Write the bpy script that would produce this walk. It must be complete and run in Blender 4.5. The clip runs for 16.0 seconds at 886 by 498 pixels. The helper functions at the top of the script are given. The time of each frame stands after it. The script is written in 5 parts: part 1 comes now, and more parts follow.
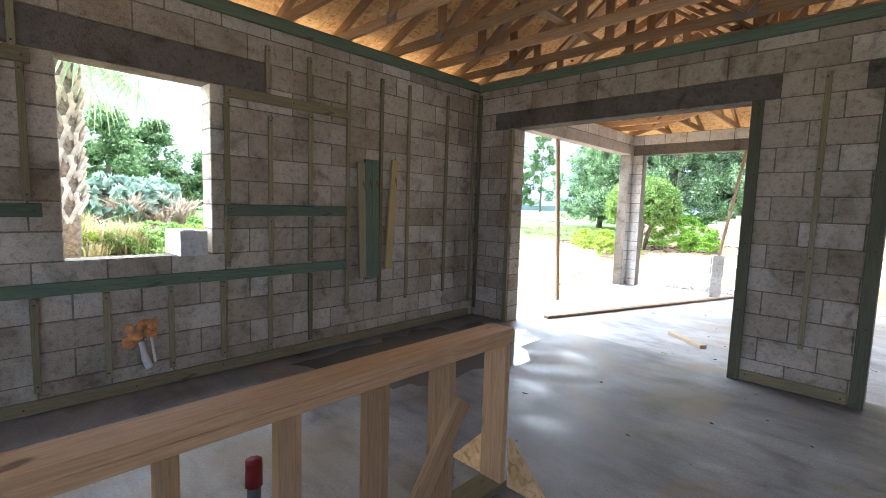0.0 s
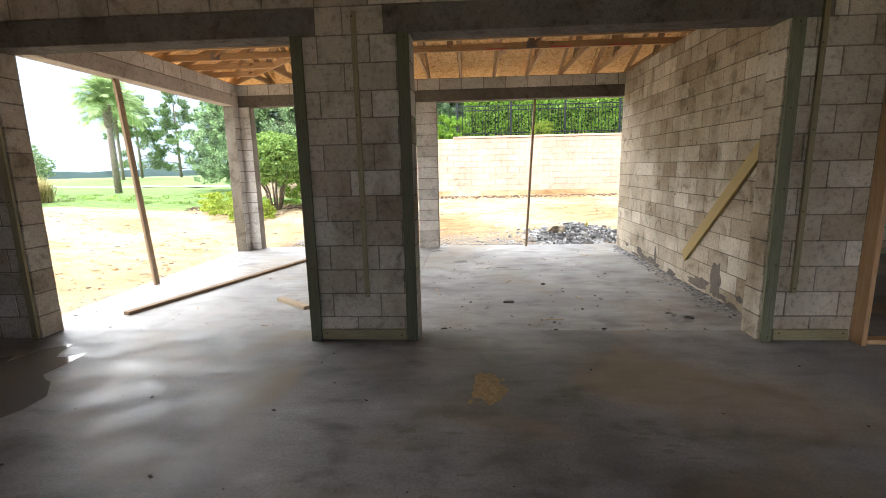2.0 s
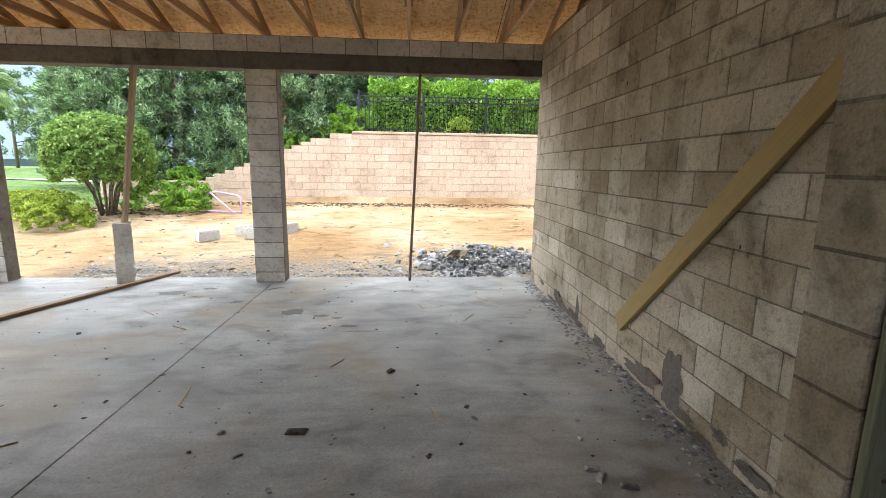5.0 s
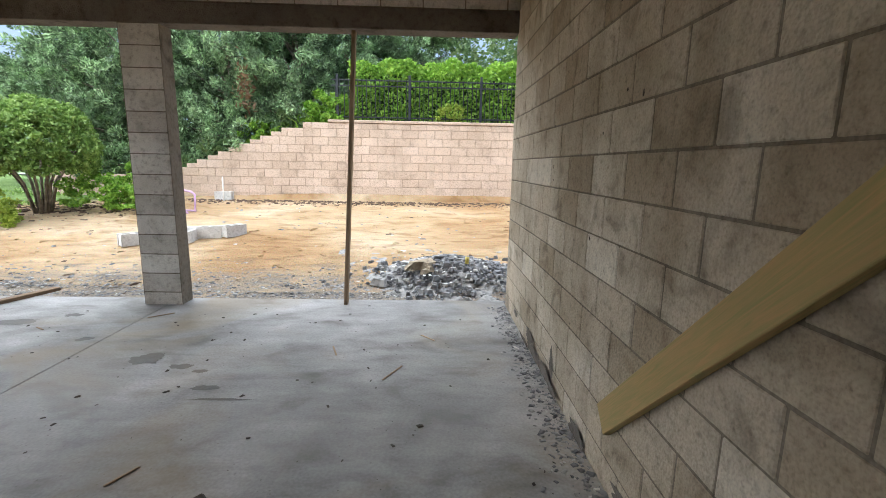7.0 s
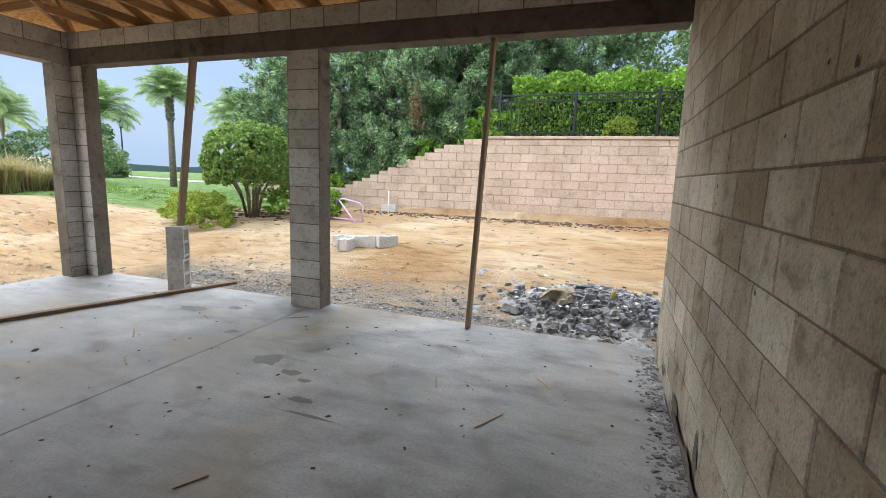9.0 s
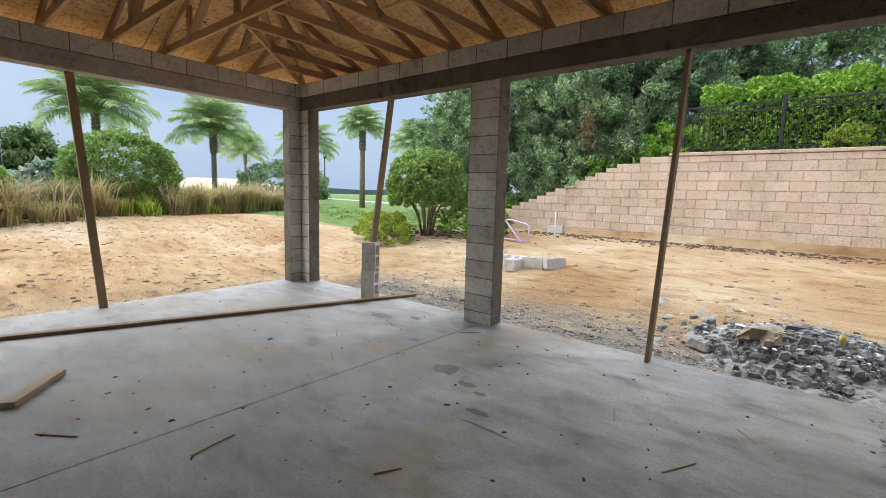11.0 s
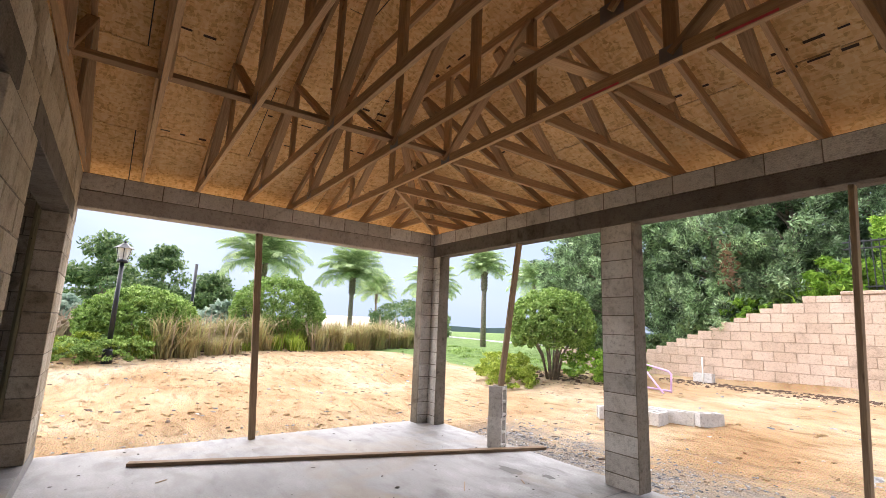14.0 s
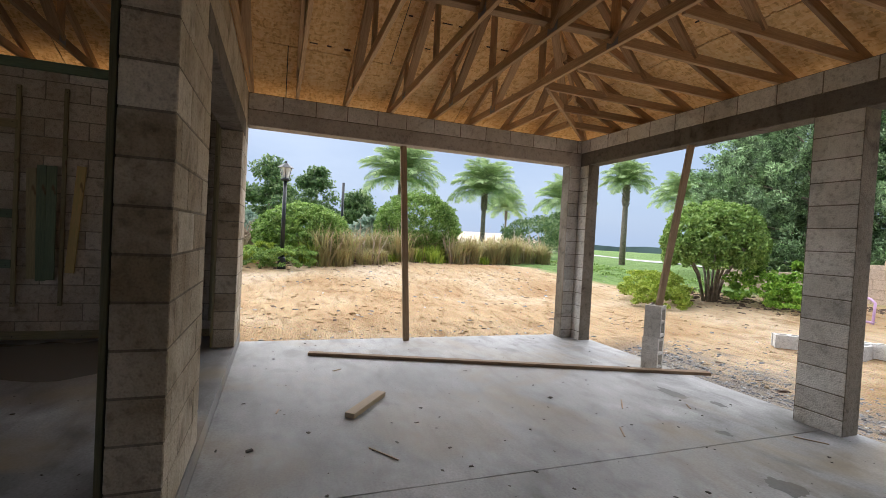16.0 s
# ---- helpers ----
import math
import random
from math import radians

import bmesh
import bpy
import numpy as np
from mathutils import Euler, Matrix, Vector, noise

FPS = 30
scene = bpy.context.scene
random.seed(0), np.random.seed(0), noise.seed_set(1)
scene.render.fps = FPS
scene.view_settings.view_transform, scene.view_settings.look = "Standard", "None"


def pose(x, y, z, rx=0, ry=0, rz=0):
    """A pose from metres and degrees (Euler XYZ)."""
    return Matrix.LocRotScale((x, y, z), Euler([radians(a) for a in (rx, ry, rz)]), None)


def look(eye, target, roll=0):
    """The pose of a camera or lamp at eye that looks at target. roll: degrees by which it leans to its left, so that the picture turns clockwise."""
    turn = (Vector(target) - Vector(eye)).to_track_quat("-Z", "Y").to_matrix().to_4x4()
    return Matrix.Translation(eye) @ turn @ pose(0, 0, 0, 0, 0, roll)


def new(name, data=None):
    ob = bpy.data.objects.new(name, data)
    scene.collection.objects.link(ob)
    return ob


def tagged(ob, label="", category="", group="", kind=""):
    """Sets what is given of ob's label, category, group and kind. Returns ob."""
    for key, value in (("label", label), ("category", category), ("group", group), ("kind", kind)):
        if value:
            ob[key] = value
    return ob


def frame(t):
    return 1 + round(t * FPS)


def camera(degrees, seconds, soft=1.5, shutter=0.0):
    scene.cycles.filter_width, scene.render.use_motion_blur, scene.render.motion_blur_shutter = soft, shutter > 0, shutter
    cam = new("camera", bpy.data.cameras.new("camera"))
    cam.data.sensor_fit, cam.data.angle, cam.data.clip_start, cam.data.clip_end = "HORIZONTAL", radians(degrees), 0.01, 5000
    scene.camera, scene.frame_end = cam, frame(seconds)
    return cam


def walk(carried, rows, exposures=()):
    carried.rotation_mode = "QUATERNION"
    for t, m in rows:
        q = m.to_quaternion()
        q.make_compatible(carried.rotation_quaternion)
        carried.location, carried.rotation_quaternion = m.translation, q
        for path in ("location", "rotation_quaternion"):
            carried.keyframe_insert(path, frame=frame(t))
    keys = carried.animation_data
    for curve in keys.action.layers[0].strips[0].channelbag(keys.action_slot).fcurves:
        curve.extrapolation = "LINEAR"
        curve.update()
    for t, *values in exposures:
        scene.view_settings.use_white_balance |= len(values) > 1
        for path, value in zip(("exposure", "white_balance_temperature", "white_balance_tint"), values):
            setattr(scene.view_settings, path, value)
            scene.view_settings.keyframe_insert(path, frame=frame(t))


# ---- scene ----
cam = camera(88.5, 16.0, soft=0.8)
METRES, EYE, TILT, LEAN, TURN = 7.24, 1.475, 0.0, 0.0, 43.9
ROWS = [
    (0.0, 0.0, 0.0, 0.0, 0.17, -5.56, -1.74),
    (0.5, 0.021, 0.0058, -0.0016, -9.33, -6.76, -1.18),
    (1.0, 0.0548, 0.0164, -0.0024, -20.38, -8.35, -0.09),
    (1.5, 0.0977, 0.0341, -0.0064, -31.26, -9.64, 0.83),
    (2.0, 0.1484, 0.0614, -0.0052, -40.56, -10.24, 1.2),
    (2.5, 0.2104, 0.0822, -0.0052, -46.06, -9.67, 1.14),
    (3.0, 0.2682, 0.1096, -0.0073, -50.24, -9.31, 0.63),
    (3.5, 0.3276, 0.1385, -0.0062, -52.21, -8.8, -0.13),
    (6.0, 0.6276, 0.2506, -0.007, -45.16, -10.78, -1.17),
    (6.5, 0.6849, 0.2653, -0.009, -45.24, -10.81, -1.07),
    (7.0, 0.7388, 0.2823, -0.0149, -45.52, -10.42, -1.09),
    (7.5, 0.787, 0.3012, -0.0162, -42.22, -10.09, -1.24),
    (8.0, 0.8214, 0.3024, -0.016, -35.36, -9.69, -1.62),
    (10.5, 0.8037, 0.2983, -0.0138, -10.34, -7.16, -1.74),
    (11.0, 0.7967, 0.2981, -0.0136, -4.28, -6.92, -1.55),
    (11.5, 0.7891, 0.2962, -0.0143, 2.14, -6.44, -1.47),
    (12.0, 0.7813, 0.2929, -0.0145, 7.99, -4.77, -1.66),
    (12.5, 0.7779, 0.2893, -0.0123, 11.9, -1.3, -1.73),
    (13.0, 0.7796, 0.2878, -0.0094, 13.33, 2.88, -1.87),
    (13.5, 0.7798, 0.2883, -0.0079, 12.8, 6.87, -2.06),
    (14.0, 0.7789, 0.2899, -0.0072, 10.37, 9.87, -2.22),
    (14.5, 0.7791, 0.2915, -0.0076, 7.88, 10.26, -2.0),
    (15.0, 0.7716, 0.2935, -0.0098, 9.25, 6.67, -2.54),
    (15.5, 0.7562, 0.2994, -0.0141, 15.28, 2.14, -3.33),
    (16.0, 0.7367, 0.3174, -0.0165, 26.3, -1.27, -3.11),
]
walk(cam, [(t, pose(0, 0, EYE, TILT, LEAN, TURN) @ pose(METRES * x, METRES * y, METRES * z, 90 + pitch, roll, yaw)) for t, x, y, z, yaw, pitch, roll in ROWS],
     [(0.0, 3.0, 5550, 10), (1.0, 2.8, 5900, 12), (2.0, 2.35, 6350, 10), (3.5, 2.05, 6400, 8), (6.0, 1.65, 6000, 8), (8.0, 1.4, 6000, 8), (11.0, 1.12, 6200, 9), (12.5, 1.3, 6300, 13), (13.5, 1.5, 6500, 18), (14.5, 1.75, 6500, 18), (16.0, 1.2, 6250, 12)])

# ---- light ----
world = bpy.data.worlds.new("sky")
scene.world = world
world.use_nodes = True
wn = world.node_tree.nodes
wl = world.node_tree.links
sky = wn.new("ShaderNodeTexSky")
sky.sky_type, sky.sun_disc = "NISHITA", False
sky.sun_elevation, sky.sun_rotation = radians(45), radians(-86)
sky.dust_density, sky.ozone_density = 3.0, 2.0
cloud = wn.new("ShaderNodeTexNoise")
cloud.inputs["Scale"].default_value, cloud.inputs["Detail"].default_value = 2.2, 6
wcoord = wn.new("ShaderNodeTexCoord")
wmap = wn.new("ShaderNodeMapping")
wmap.inputs["Scale"].default_value = (1, 1, 3.2)
wl.new(wcoord.outputs["Generated"], wmap.inputs["Vector"])
wl.new(wmap.outputs["Vector"], cloud.inputs["Vector"])
cramp = wn.new("ShaderNodeValToRGB")
cramp.color_ramp.elements[0].position, cramp.color_ramp.elements[1].position = 0.36, 0.72
cramp.color_ramp.elements[0].color, cramp.color_ramp.elements[1].color = (0.86, 0.86, 0.86, 1), (1, 1, 1, 1)
wl.new(cloud.outputs["Fac"], cramp.inputs["Fac"])
cmix = wn.new("ShaderNodeMixRGB")
cmix.inputs["Color2"].default_value = (2.7, 3.45, 4.6, 1)
wl.new(cramp.outputs["Color"], cmix.inputs["Fac"])
wl.new(sky.outputs["Color"], cmix.inputs["Color1"])
wl.new(cmix.outputs["Color"], wn["Background"].inputs["Color"])
wn["Background"].inputs["Strength"].default_value = 0.08
sun = new("sun", bpy.data.lights.new("sun", "SUN"))
sun.data.energy, sun.data.angle, sun.data.color = 4.5, radians(150), (1.0, 0.97, 0.93)
sun.matrix_world = look((-8, 0.5, 8), (0, 0, 0))

# ---- materials ----


def shader(name, rough=0.8, spec=0.3):
    m = bpy.data.materials.new(name)
    m.use_nodes = True
    b = m.node_tree.nodes["Principled BSDF"]
    b.inputs["Roughness"].default_value = rough
    b.inputs["Specular IOR Level"].default_value = spec
    return m, m.node_tree.nodes, m.node_tree.links, b


def noise_node(n, l, scale, detail=4, stretch=None, world_space=False, dist=0.0):
    t = n.new("ShaderNodeTexNoise")
    t.inputs["Scale"].default_value, t.inputs["Detail"].default_value, t.inputs["Distortion"].default_value = scale, detail, dist
    if world_space:
        vec = n.new("ShaderNodeNewGeometry").outputs["Position"]
    else:
        vec = n.new("ShaderNodeTexCoord").outputs["Object"]
    mp = n.new("ShaderNodeMapping")
    if stretch:
        mp.inputs["Scale"].default_value = stretch
    l.new(vec, mp.inputs["Vector"])
    l.new(mp.outputs["Vector"], t.inputs["Vector"])
    return t


def ramp(n, l, fac, stops):
    r = n.new("ShaderNodeValToRGB")
    els = r.color_ramp.elements
    while len(els) < len(stops):
        els.new(0.5)
    for e, (p, c) in zip(els, stops):
        e.position, e.color = p, (*c, 1)
    l.new(fac, r.inputs["Fac"])
    return r.outputs["Color"]


def mix(n, l, fac, a, b, kind="MIX"):
    x = n.new("ShaderNodeMixRGB")
    x.blend_type = kind
    for sock, v in (("Fac", fac), ("Color1", a), ("Color2", b)):
        if isinstance(v, (int, float)):
            x.inputs[sock].default_value = v
        elif isinstance(v, tuple):
            x.inputs[sock].default_value = (*v, 1)
        else:
            l.new(v, x.inputs[sock])
    return x.outputs["Color"]


def bump(n, l, b, height, strength=0.3, distance=0.01):
    k = n.new("ShaderNodeBump")
    k.inputs["Strength"].default_value, k.inputs["Distance"].default_value = strength, distance
    l.new(height, k.inputs["Height"])
    l.new(k.outputs["Normal"], b.inputs["Normal"])


def block_material(name, dark, mid, light, per_piece=True, wear=0.6):
    """Cast concrete block: a tone for each piece, damp blots, rain runs, pits and pale mortar smears."""
    m, n, l, b = shader(name, 0.92, 0.15)
    big = noise_node(n, l, 1.1, 5, world_space=True)
    if per_piece:
        tone = n.new("ShaderNodeObjectInfo").outputs["Random"]
        cell = noise_node(n, l, 2.6, 3)
        tone = mix(n, l, 0.22, tone, cell.outputs["Fac"])
    else:
        tone = big.outputs["Fac"]
    base = ramp(n, l, tone, [(0.1, dark), (0.35, mid), (0.65, mid), (0.9, light)])
    stain = ramp(n, l, big.outputs["Fac"], [(0.35, (0.58, 0.53, 0.45)), (0.5, (1, 1, 1)), (0.68, (1.08, 1.03, 0.97))])
    c = mix(n, l, wear, base, stain, "MULTIPLY")
    blot = noise_node(n, l, 4.2, 5, world_space=True, dist=0.9)
    c = mix(n, l, wear, c, ramp(n, l, blot.outputs["Fac"], [(0.31, (0.3, 0.285, 0.265)), (0.39, (0.75, 0.73, 0.7)), (0.47, (1, 1, 1)), (0.72, (1.15, 1.14, 1.13))]), "MULTIPLY")
    fine = noise_node(n, l, 95, 5, world_space=True)
    grit = noise_node(n, l, 28, 6, world_space=True)
    c = mix(n, l, 0.7, c, ramp(n, l, fine.outputs["Fac"], [(0.32, (0.75, 0.75, 0.75)), (0.5, (1, 1, 1)), (0.7, (1.12, 1.12, 1.12))]), "MULTIPLY")
    c = mix(n, l, 0.6, c, ramp(n, l, grit.outputs["Fac"], [(0.3, (0.55, 0.54, 0.52)), (0.45, (1, 1, 1)), (0.7, (1.15, 1.15, 1.15))]), "MULTIPLY")
    pits = n.new("ShaderNodeTexVoronoi")
    pits.inputs["Scale"].default_value = 70
    l.new(n.new("ShaderNodeNewGeometry").outputs["Position"], pits.inputs["Vector"])
    c = mix(n, l, 0.3, c, ramp(n, l, pits.outputs["Distance"], [(0.06, (0.4, 0.4, 0.4)), (0.15, (1, 1, 1))]), "MULTIPLY")
    runs = noise_node(n, l, 1.9, 5, (1, 1, 0.3), world_space=True)
    c = mix(n, l, wear, c, ramp(n, l, runs.outputs["Fac"], [(0.34, (0.6, 0.56, 0.5)), (0.46, (1, 1, 1)), (1, (1.05, 1.03, 1))]), "MULTIPLY")
    l.new(c, b.inputs["Base Color"])
    bump(n, l, b, mix(n, l, 0.5, mix(n, l, 0.5, fine.outputs["Fac"], grit.outputs["Fac"]), pits.outputs["Distance"]), 0.9, 0.009)
    return m


BLOCK = block_material("concrete_block", (0.34, 0.285, 0.21), (0.46, 0.405, 0.325), (0.6, 0.555, 0.475), True, 0.55)
COLUMN = block_material("grey_column_block", (0.5, 0.48, 0.44), (0.62, 0.6, 0.56), (0.7, 0.685, 0.65), True, 0.35)
RETAIN = block_material("split_face_block", (0.5, 0.385, 0.295), (0.56, 0.435, 0.34), (0.61, 0.48, 0.385), True, 0.25)
PALE = block_material("pale_block", (0.58, 0.57, 0.55), (0.66, 0.65, 0.63), (0.74, 0.73, 0.71), False, 0.2)
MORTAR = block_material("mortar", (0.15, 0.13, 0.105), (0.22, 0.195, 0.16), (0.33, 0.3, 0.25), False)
RETAIN_JOINT = block_material("tan_joint", (0.36, 0.275, 0.21), (0.43, 0.335, 0.26), (0.48, 0.375, 0.295), False, 0.25)
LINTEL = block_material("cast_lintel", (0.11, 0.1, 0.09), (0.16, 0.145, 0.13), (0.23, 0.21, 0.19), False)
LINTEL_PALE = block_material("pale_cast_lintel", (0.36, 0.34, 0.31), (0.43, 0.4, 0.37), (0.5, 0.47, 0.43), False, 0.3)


def concrete(name, dark, light, wet=0.0, mottle=0.65, dust=0.5):
    """Trowelled slab: cloudy tones, pale dusty patches, tan sand dust, streaks and fine specks."""
    m, n, l, b = shader(name, 0.6, 0.25)
    big = noise_node(n, l, 0.6, 5, world_space=True, dist=0.5)
    mid = noise_node(n, l, 2.3, 7, (1, 1.5, 1), world_space=True, dist=0.35)
    streak = noise_node(n, l, 5, 6, (0.45, 2.2, 1), world_space=True, dist=0.6)
    fine = noise_node(n, l, 60, 6, world_space=True)
    c = ramp(n, l, big.outputs["Fac"], [(0.34, dark), (0.62, light)])
    c = mix(n, l, mottle, c, ramp(n, l, mid.outputs["Fac"], [(0.3, (0.42, 0.4, 0.37)), (0.48, (0.95, 0.95, 0.95)), (0.56, (1.02, 1.02, 1.02)), (0.7, (1.3, 1.3, 1.32))]), "MULTIPLY")
    c = mix(n, l, mottle * 0.35, c, ramp(n, l, streak.outputs["Fac"], [(0.32, (0.6, 0.59, 0.57)), (0.5, (1, 1, 1)), (0.7, (1.12, 1.12, 1.13))]), "MULTIPLY")
    c = mix(n, l, 0.35, c, ramp(n, l, fine.outputs["Fac"], [(0.3, (0.3, 0.3, 0.3)), (0.7, (0.7, 0.7, 0.7))]), "OVERLAY")
    speck = n.new("ShaderNodeTexVoronoi")
    speck.inputs["Scale"].default_value = 16
    l.new(n.new("ShaderNodeNewGeometry").outputs["Position"], speck.inputs["Vector"])
    c = mix(n, l, 0.5, c, ramp(n, l, speck.outputs["Distance"], [(0.05, (0.35, 0.32, 0.28)), (0.11, (1, 1, 1))]), "MULTIPLY")
    tan = noise_node(n, l, 0.8, 6, world_space=True, dist=0.8)
    c = mix(n, l, ramp(n, l, tan.outputs["Fac"], [(0.5, (0, 0, 0)), (0.66, (dust, dust, dust))]), c, (0.33, 0.25, 0.14))
    l.new(c, b.inputs["Base Color"])
    r = ramp(n, l, mid.outputs["Fac"], [(0.3, (0.55 - wet,) * 3), (0.65, (0.85 - wet,) * 3)])
    l.new(r, b.inputs["Roughness"])
    bump(n, l, b, mix(n, l, 0.3, fine.outputs["Fac"], streak.outputs["Fac"]), 0.15, 0.004)
    return m


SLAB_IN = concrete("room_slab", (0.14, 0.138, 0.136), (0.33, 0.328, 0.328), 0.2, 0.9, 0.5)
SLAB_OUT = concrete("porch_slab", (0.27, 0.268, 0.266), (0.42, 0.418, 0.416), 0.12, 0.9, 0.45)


def lumber_material(name, a, bcol, knots=(0.12, 0.06, 0.03)):
    m, n, l, b = shader(name, 0.72, 0.25)
    g = noise_node(n, l, 7, 5, (0.6, 12, 12), dist=1.5)
    c = ramp(n, l, g.outputs["Fac"], [(0.3, a), (0.7, bcol)])
    k = noise_node(n, l, 5, 2, (0.8, 2, 2))
    c = mix(n, l, ramp(n, l, k.outputs["Fac"], [(0.7, (0, 0, 0)), (0.76, (0.8, 0.8, 0.8))]), c, knots)
    tone = ramp(n, l, n.new("ShaderNodeObjectInfo").outputs["Random"], [(0, (0.58, 0.55, 0.52)), (1, (1.1, 1.08, 1.05))])
    c = mix(n, l, 1.0, c, tone, "MULTIPLY")
    l.new(c, b.inputs["Base Color"])
    bump(n, l, b, g.outputs["Fac"], 0.2, 0.003)
    return m


PINE = lumber_material("pine_lumber", (0.46, 0.28, 0.14), (0.62, 0.42, 0.24))
TRUSS = lumber_material("truss_lumber", (0.44, 0.28, 0.15), (0.64, 0.44, 0.26))
TREATED = lumber_material("treated_lumber", (0.22, 0.2, 0.12), (0.35, 0.315, 0.19))
GREEN = lumber_material("green_treated_lumber", (0.11, 0.165, 0.115), (0.19, 0.245, 0.165))
BUCK = lumber_material("olive_treated_lumber", (0.125, 0.13, 0.085), (0.2, 0.205, 0.135))
PALE_WOOD = lumber_material("pale_fresh_lumber", (0.58, 0.47, 0.32), (0.72, 0.61, 0.45))
BRACE = lumber_material("yellow_treated_lumber", (0.42, 0.39, 0.17), (0.62, 0.42, 0.2))
# Darker copy of the weathered lumber, with the plank's shadow side in its colour.
SHADED_WOOD = lumber_material("shaded_brown_lumber", (0.16, 0.1, 0.065), (0.34, 0.24, 0.15))
WEATHERED = lumber_material("weathered_lumber", (0.4, 0.29, 0.19), (0.56, 0.43, 0.29))


def osb_material():
    m, n, l, b = shader("strand_board", 0.75, 0.2)
    tc = n.new("ShaderNodeNewGeometry").outputs["Position"]
    wob = noise_node(n, l, 9, 2, world_space=True)
    warp = mix(n, l, 0.06, tc, wob.outputs["Color"], "ADD")
    cells = []
    for sc in ((16, 46, 30), (44, 18, 30)):
        mp = n.new("ShaderNodeMapping")
        mp.inputs["Scale"].default_value = sc
        l.new(warp, mp.inputs["Vector"])
        v = n.new("ShaderNodeTexVoronoi")
        v.inputs["Scale"].default_value = 1.0
        l.new(mp.outputs["Vector"], v.inputs["Vector"])
        cells.append(v)
    pick = mix(n, l, 0.5, cells[0].outputs["Color"], cells[1].outputs["Color"])
    c = ramp(n, l, pick, [(0.2, (0.62, 0.36, 0.14)), (0.45, (0.86, 0.565, 0.26)), (0.8, (0.94, 0.7, 0.39))])
    big = noise_node(n, l, 0.8, 3, world_space=True)
    c = mix(n, l, 0.7, c, ramp(n, l, big.outputs["Fac"], [(0.3, (0.88, 0.86, 0.83)), (0.7, (1.06, 1.04, 1))]), "MULTIPLY")
    l.new(c, b.inputs["Base Color"])
    bump(n, l, b, cells[0].outputs["Distance"], 0.2, 0.003)
    return m


OSB = osb_material()


def plain(name, col, rough=0.6, metal=0.0, var=0.15, scale=8):
    m, n, l, b = shader(name, rough, 0.4)
    b.inputs["Metallic"].default_value = metal
    g = noise_node(n, l, scale, 4)
    c = ramp(n, l, g.outputs["Fac"], [(0.3, tuple(v * (1 - var) for v in col)), (0.7, tuple(min(1, v * (1 + var)) for v in col))])
    l.new(c, b.inputs["Base Color"])
    return m


BLACK = plain("black_paint", (0.012, 0.014, 0.018), 0.4)
LIGHT_BLOCK = plain("roof_light_block", (0.05, 0.05, 0.05), 0.9)
INK = plain("printed_ink", (0.06, 0.035, 0.02), 0.8)
PINK = plain("pink_marking_paint", (0.75, 0.12, 0.14), 0.7)
STEEL = plain("galvanised_plate", (0.28, 0.27, 0.26), 0.5, 0.7)
PVC = plain("white_plastic", (0.75, 0.74, 0.7), 0.4)
PURPLE = plain("lilac_pipe_plastic", (0.58, 0.38, 0.6), 0.4)
REDCAP = plain("red_rubber_cap", (0.2, 0.012, 0.016), 0.5)
DARKPIPE = plain("grey_pipe", (0.1, 0.1, 0.1), 0.5)
FOAM = plain("orange_spray_foam", (0.72, 0.34, 0.13), 0.85, 0, 0.3, 20)
GLASS = plain("frosted_lamp_glass", (0.7, 0.72, 0.7), 0.25)
CHIP = plain("dark_debris", (0.06, 0.05, 0.04), 0.9, 0, 0.5, 30)
MULCH = plain("mulch", (0.10, 0.065, 0.045), 0.95, 0, 0.5, 30)
WASH = plain("pale_sand_hill", (0.62, 0.5, 0.36), 0.95, 0, 0.15, 0.5)


def leaf_material(name, dark, mid, light, rough=0.5):
    m, n, l, b = shader(name, rough, 0.3)
    r = n.new("ShaderNodeNewGeometry").outputs["Random Per Island"]
    c = ramp(n, l, r, [(0.0, dark), (0.55, mid), (1.0, light)])
    big = noise_node(n, l, 1.3, 3, world_space=True)
    c = mix(n, l, 0.6, c, ramp(n, l, big.outputs["Fac"], [(0.35, (0.65, 0.7, 0.65)), (0.65, (1.15, 1.12, 1.0))]), "MULTIPLY")
    l.new(c, b.inputs["Base Color"])
    tr = n.new("ShaderNodeBsdfTranslucent")
    l.new(c, tr.inputs["Color"])
    mx = n.new("ShaderNodeMixShader")
    mx.inputs["Fac"].default_value = 0.35
    l.new(b.outputs["BSDF"], mx.inputs[1])
    l.new(tr.outputs["BSDF"], mx.inputs[2])
    l.new(mx.outputs["Shader"], n["Material Output"].inputs["Surface"])
    return m


LEAF_CYPRESS = leaf_material("cypress_leaf", (0.11, 0.17, 0.08), (0.24, 0.36, 0.19), (0.41, 0.53, 0.33))
def tuft_shade(m, scale, low, high):
    """Paints lit tufts and shaded gaps into the leaf colour, varying from tuft to tuft."""
    n, l = m.node_tree.nodes, m.node_tree.links
    b = n["Principled BSDF"]
    src = b.inputs["Base Color"].links[0].from_socket
    c = mix(n, l, 1.0, src, ramp(n, l, noise_node(n, l, scale, 3, world_space=True).outputs["Fac"], [(0.4, (low,) * 3), (0.6, (high,) * 3)]), "MULTIPLY")
    l.new(c, b.inputs["Base Color"])
    for k in n:
        if k.type == "BSDF_TRANSLUCENT":
            l.new(c, k.inputs["Color"])


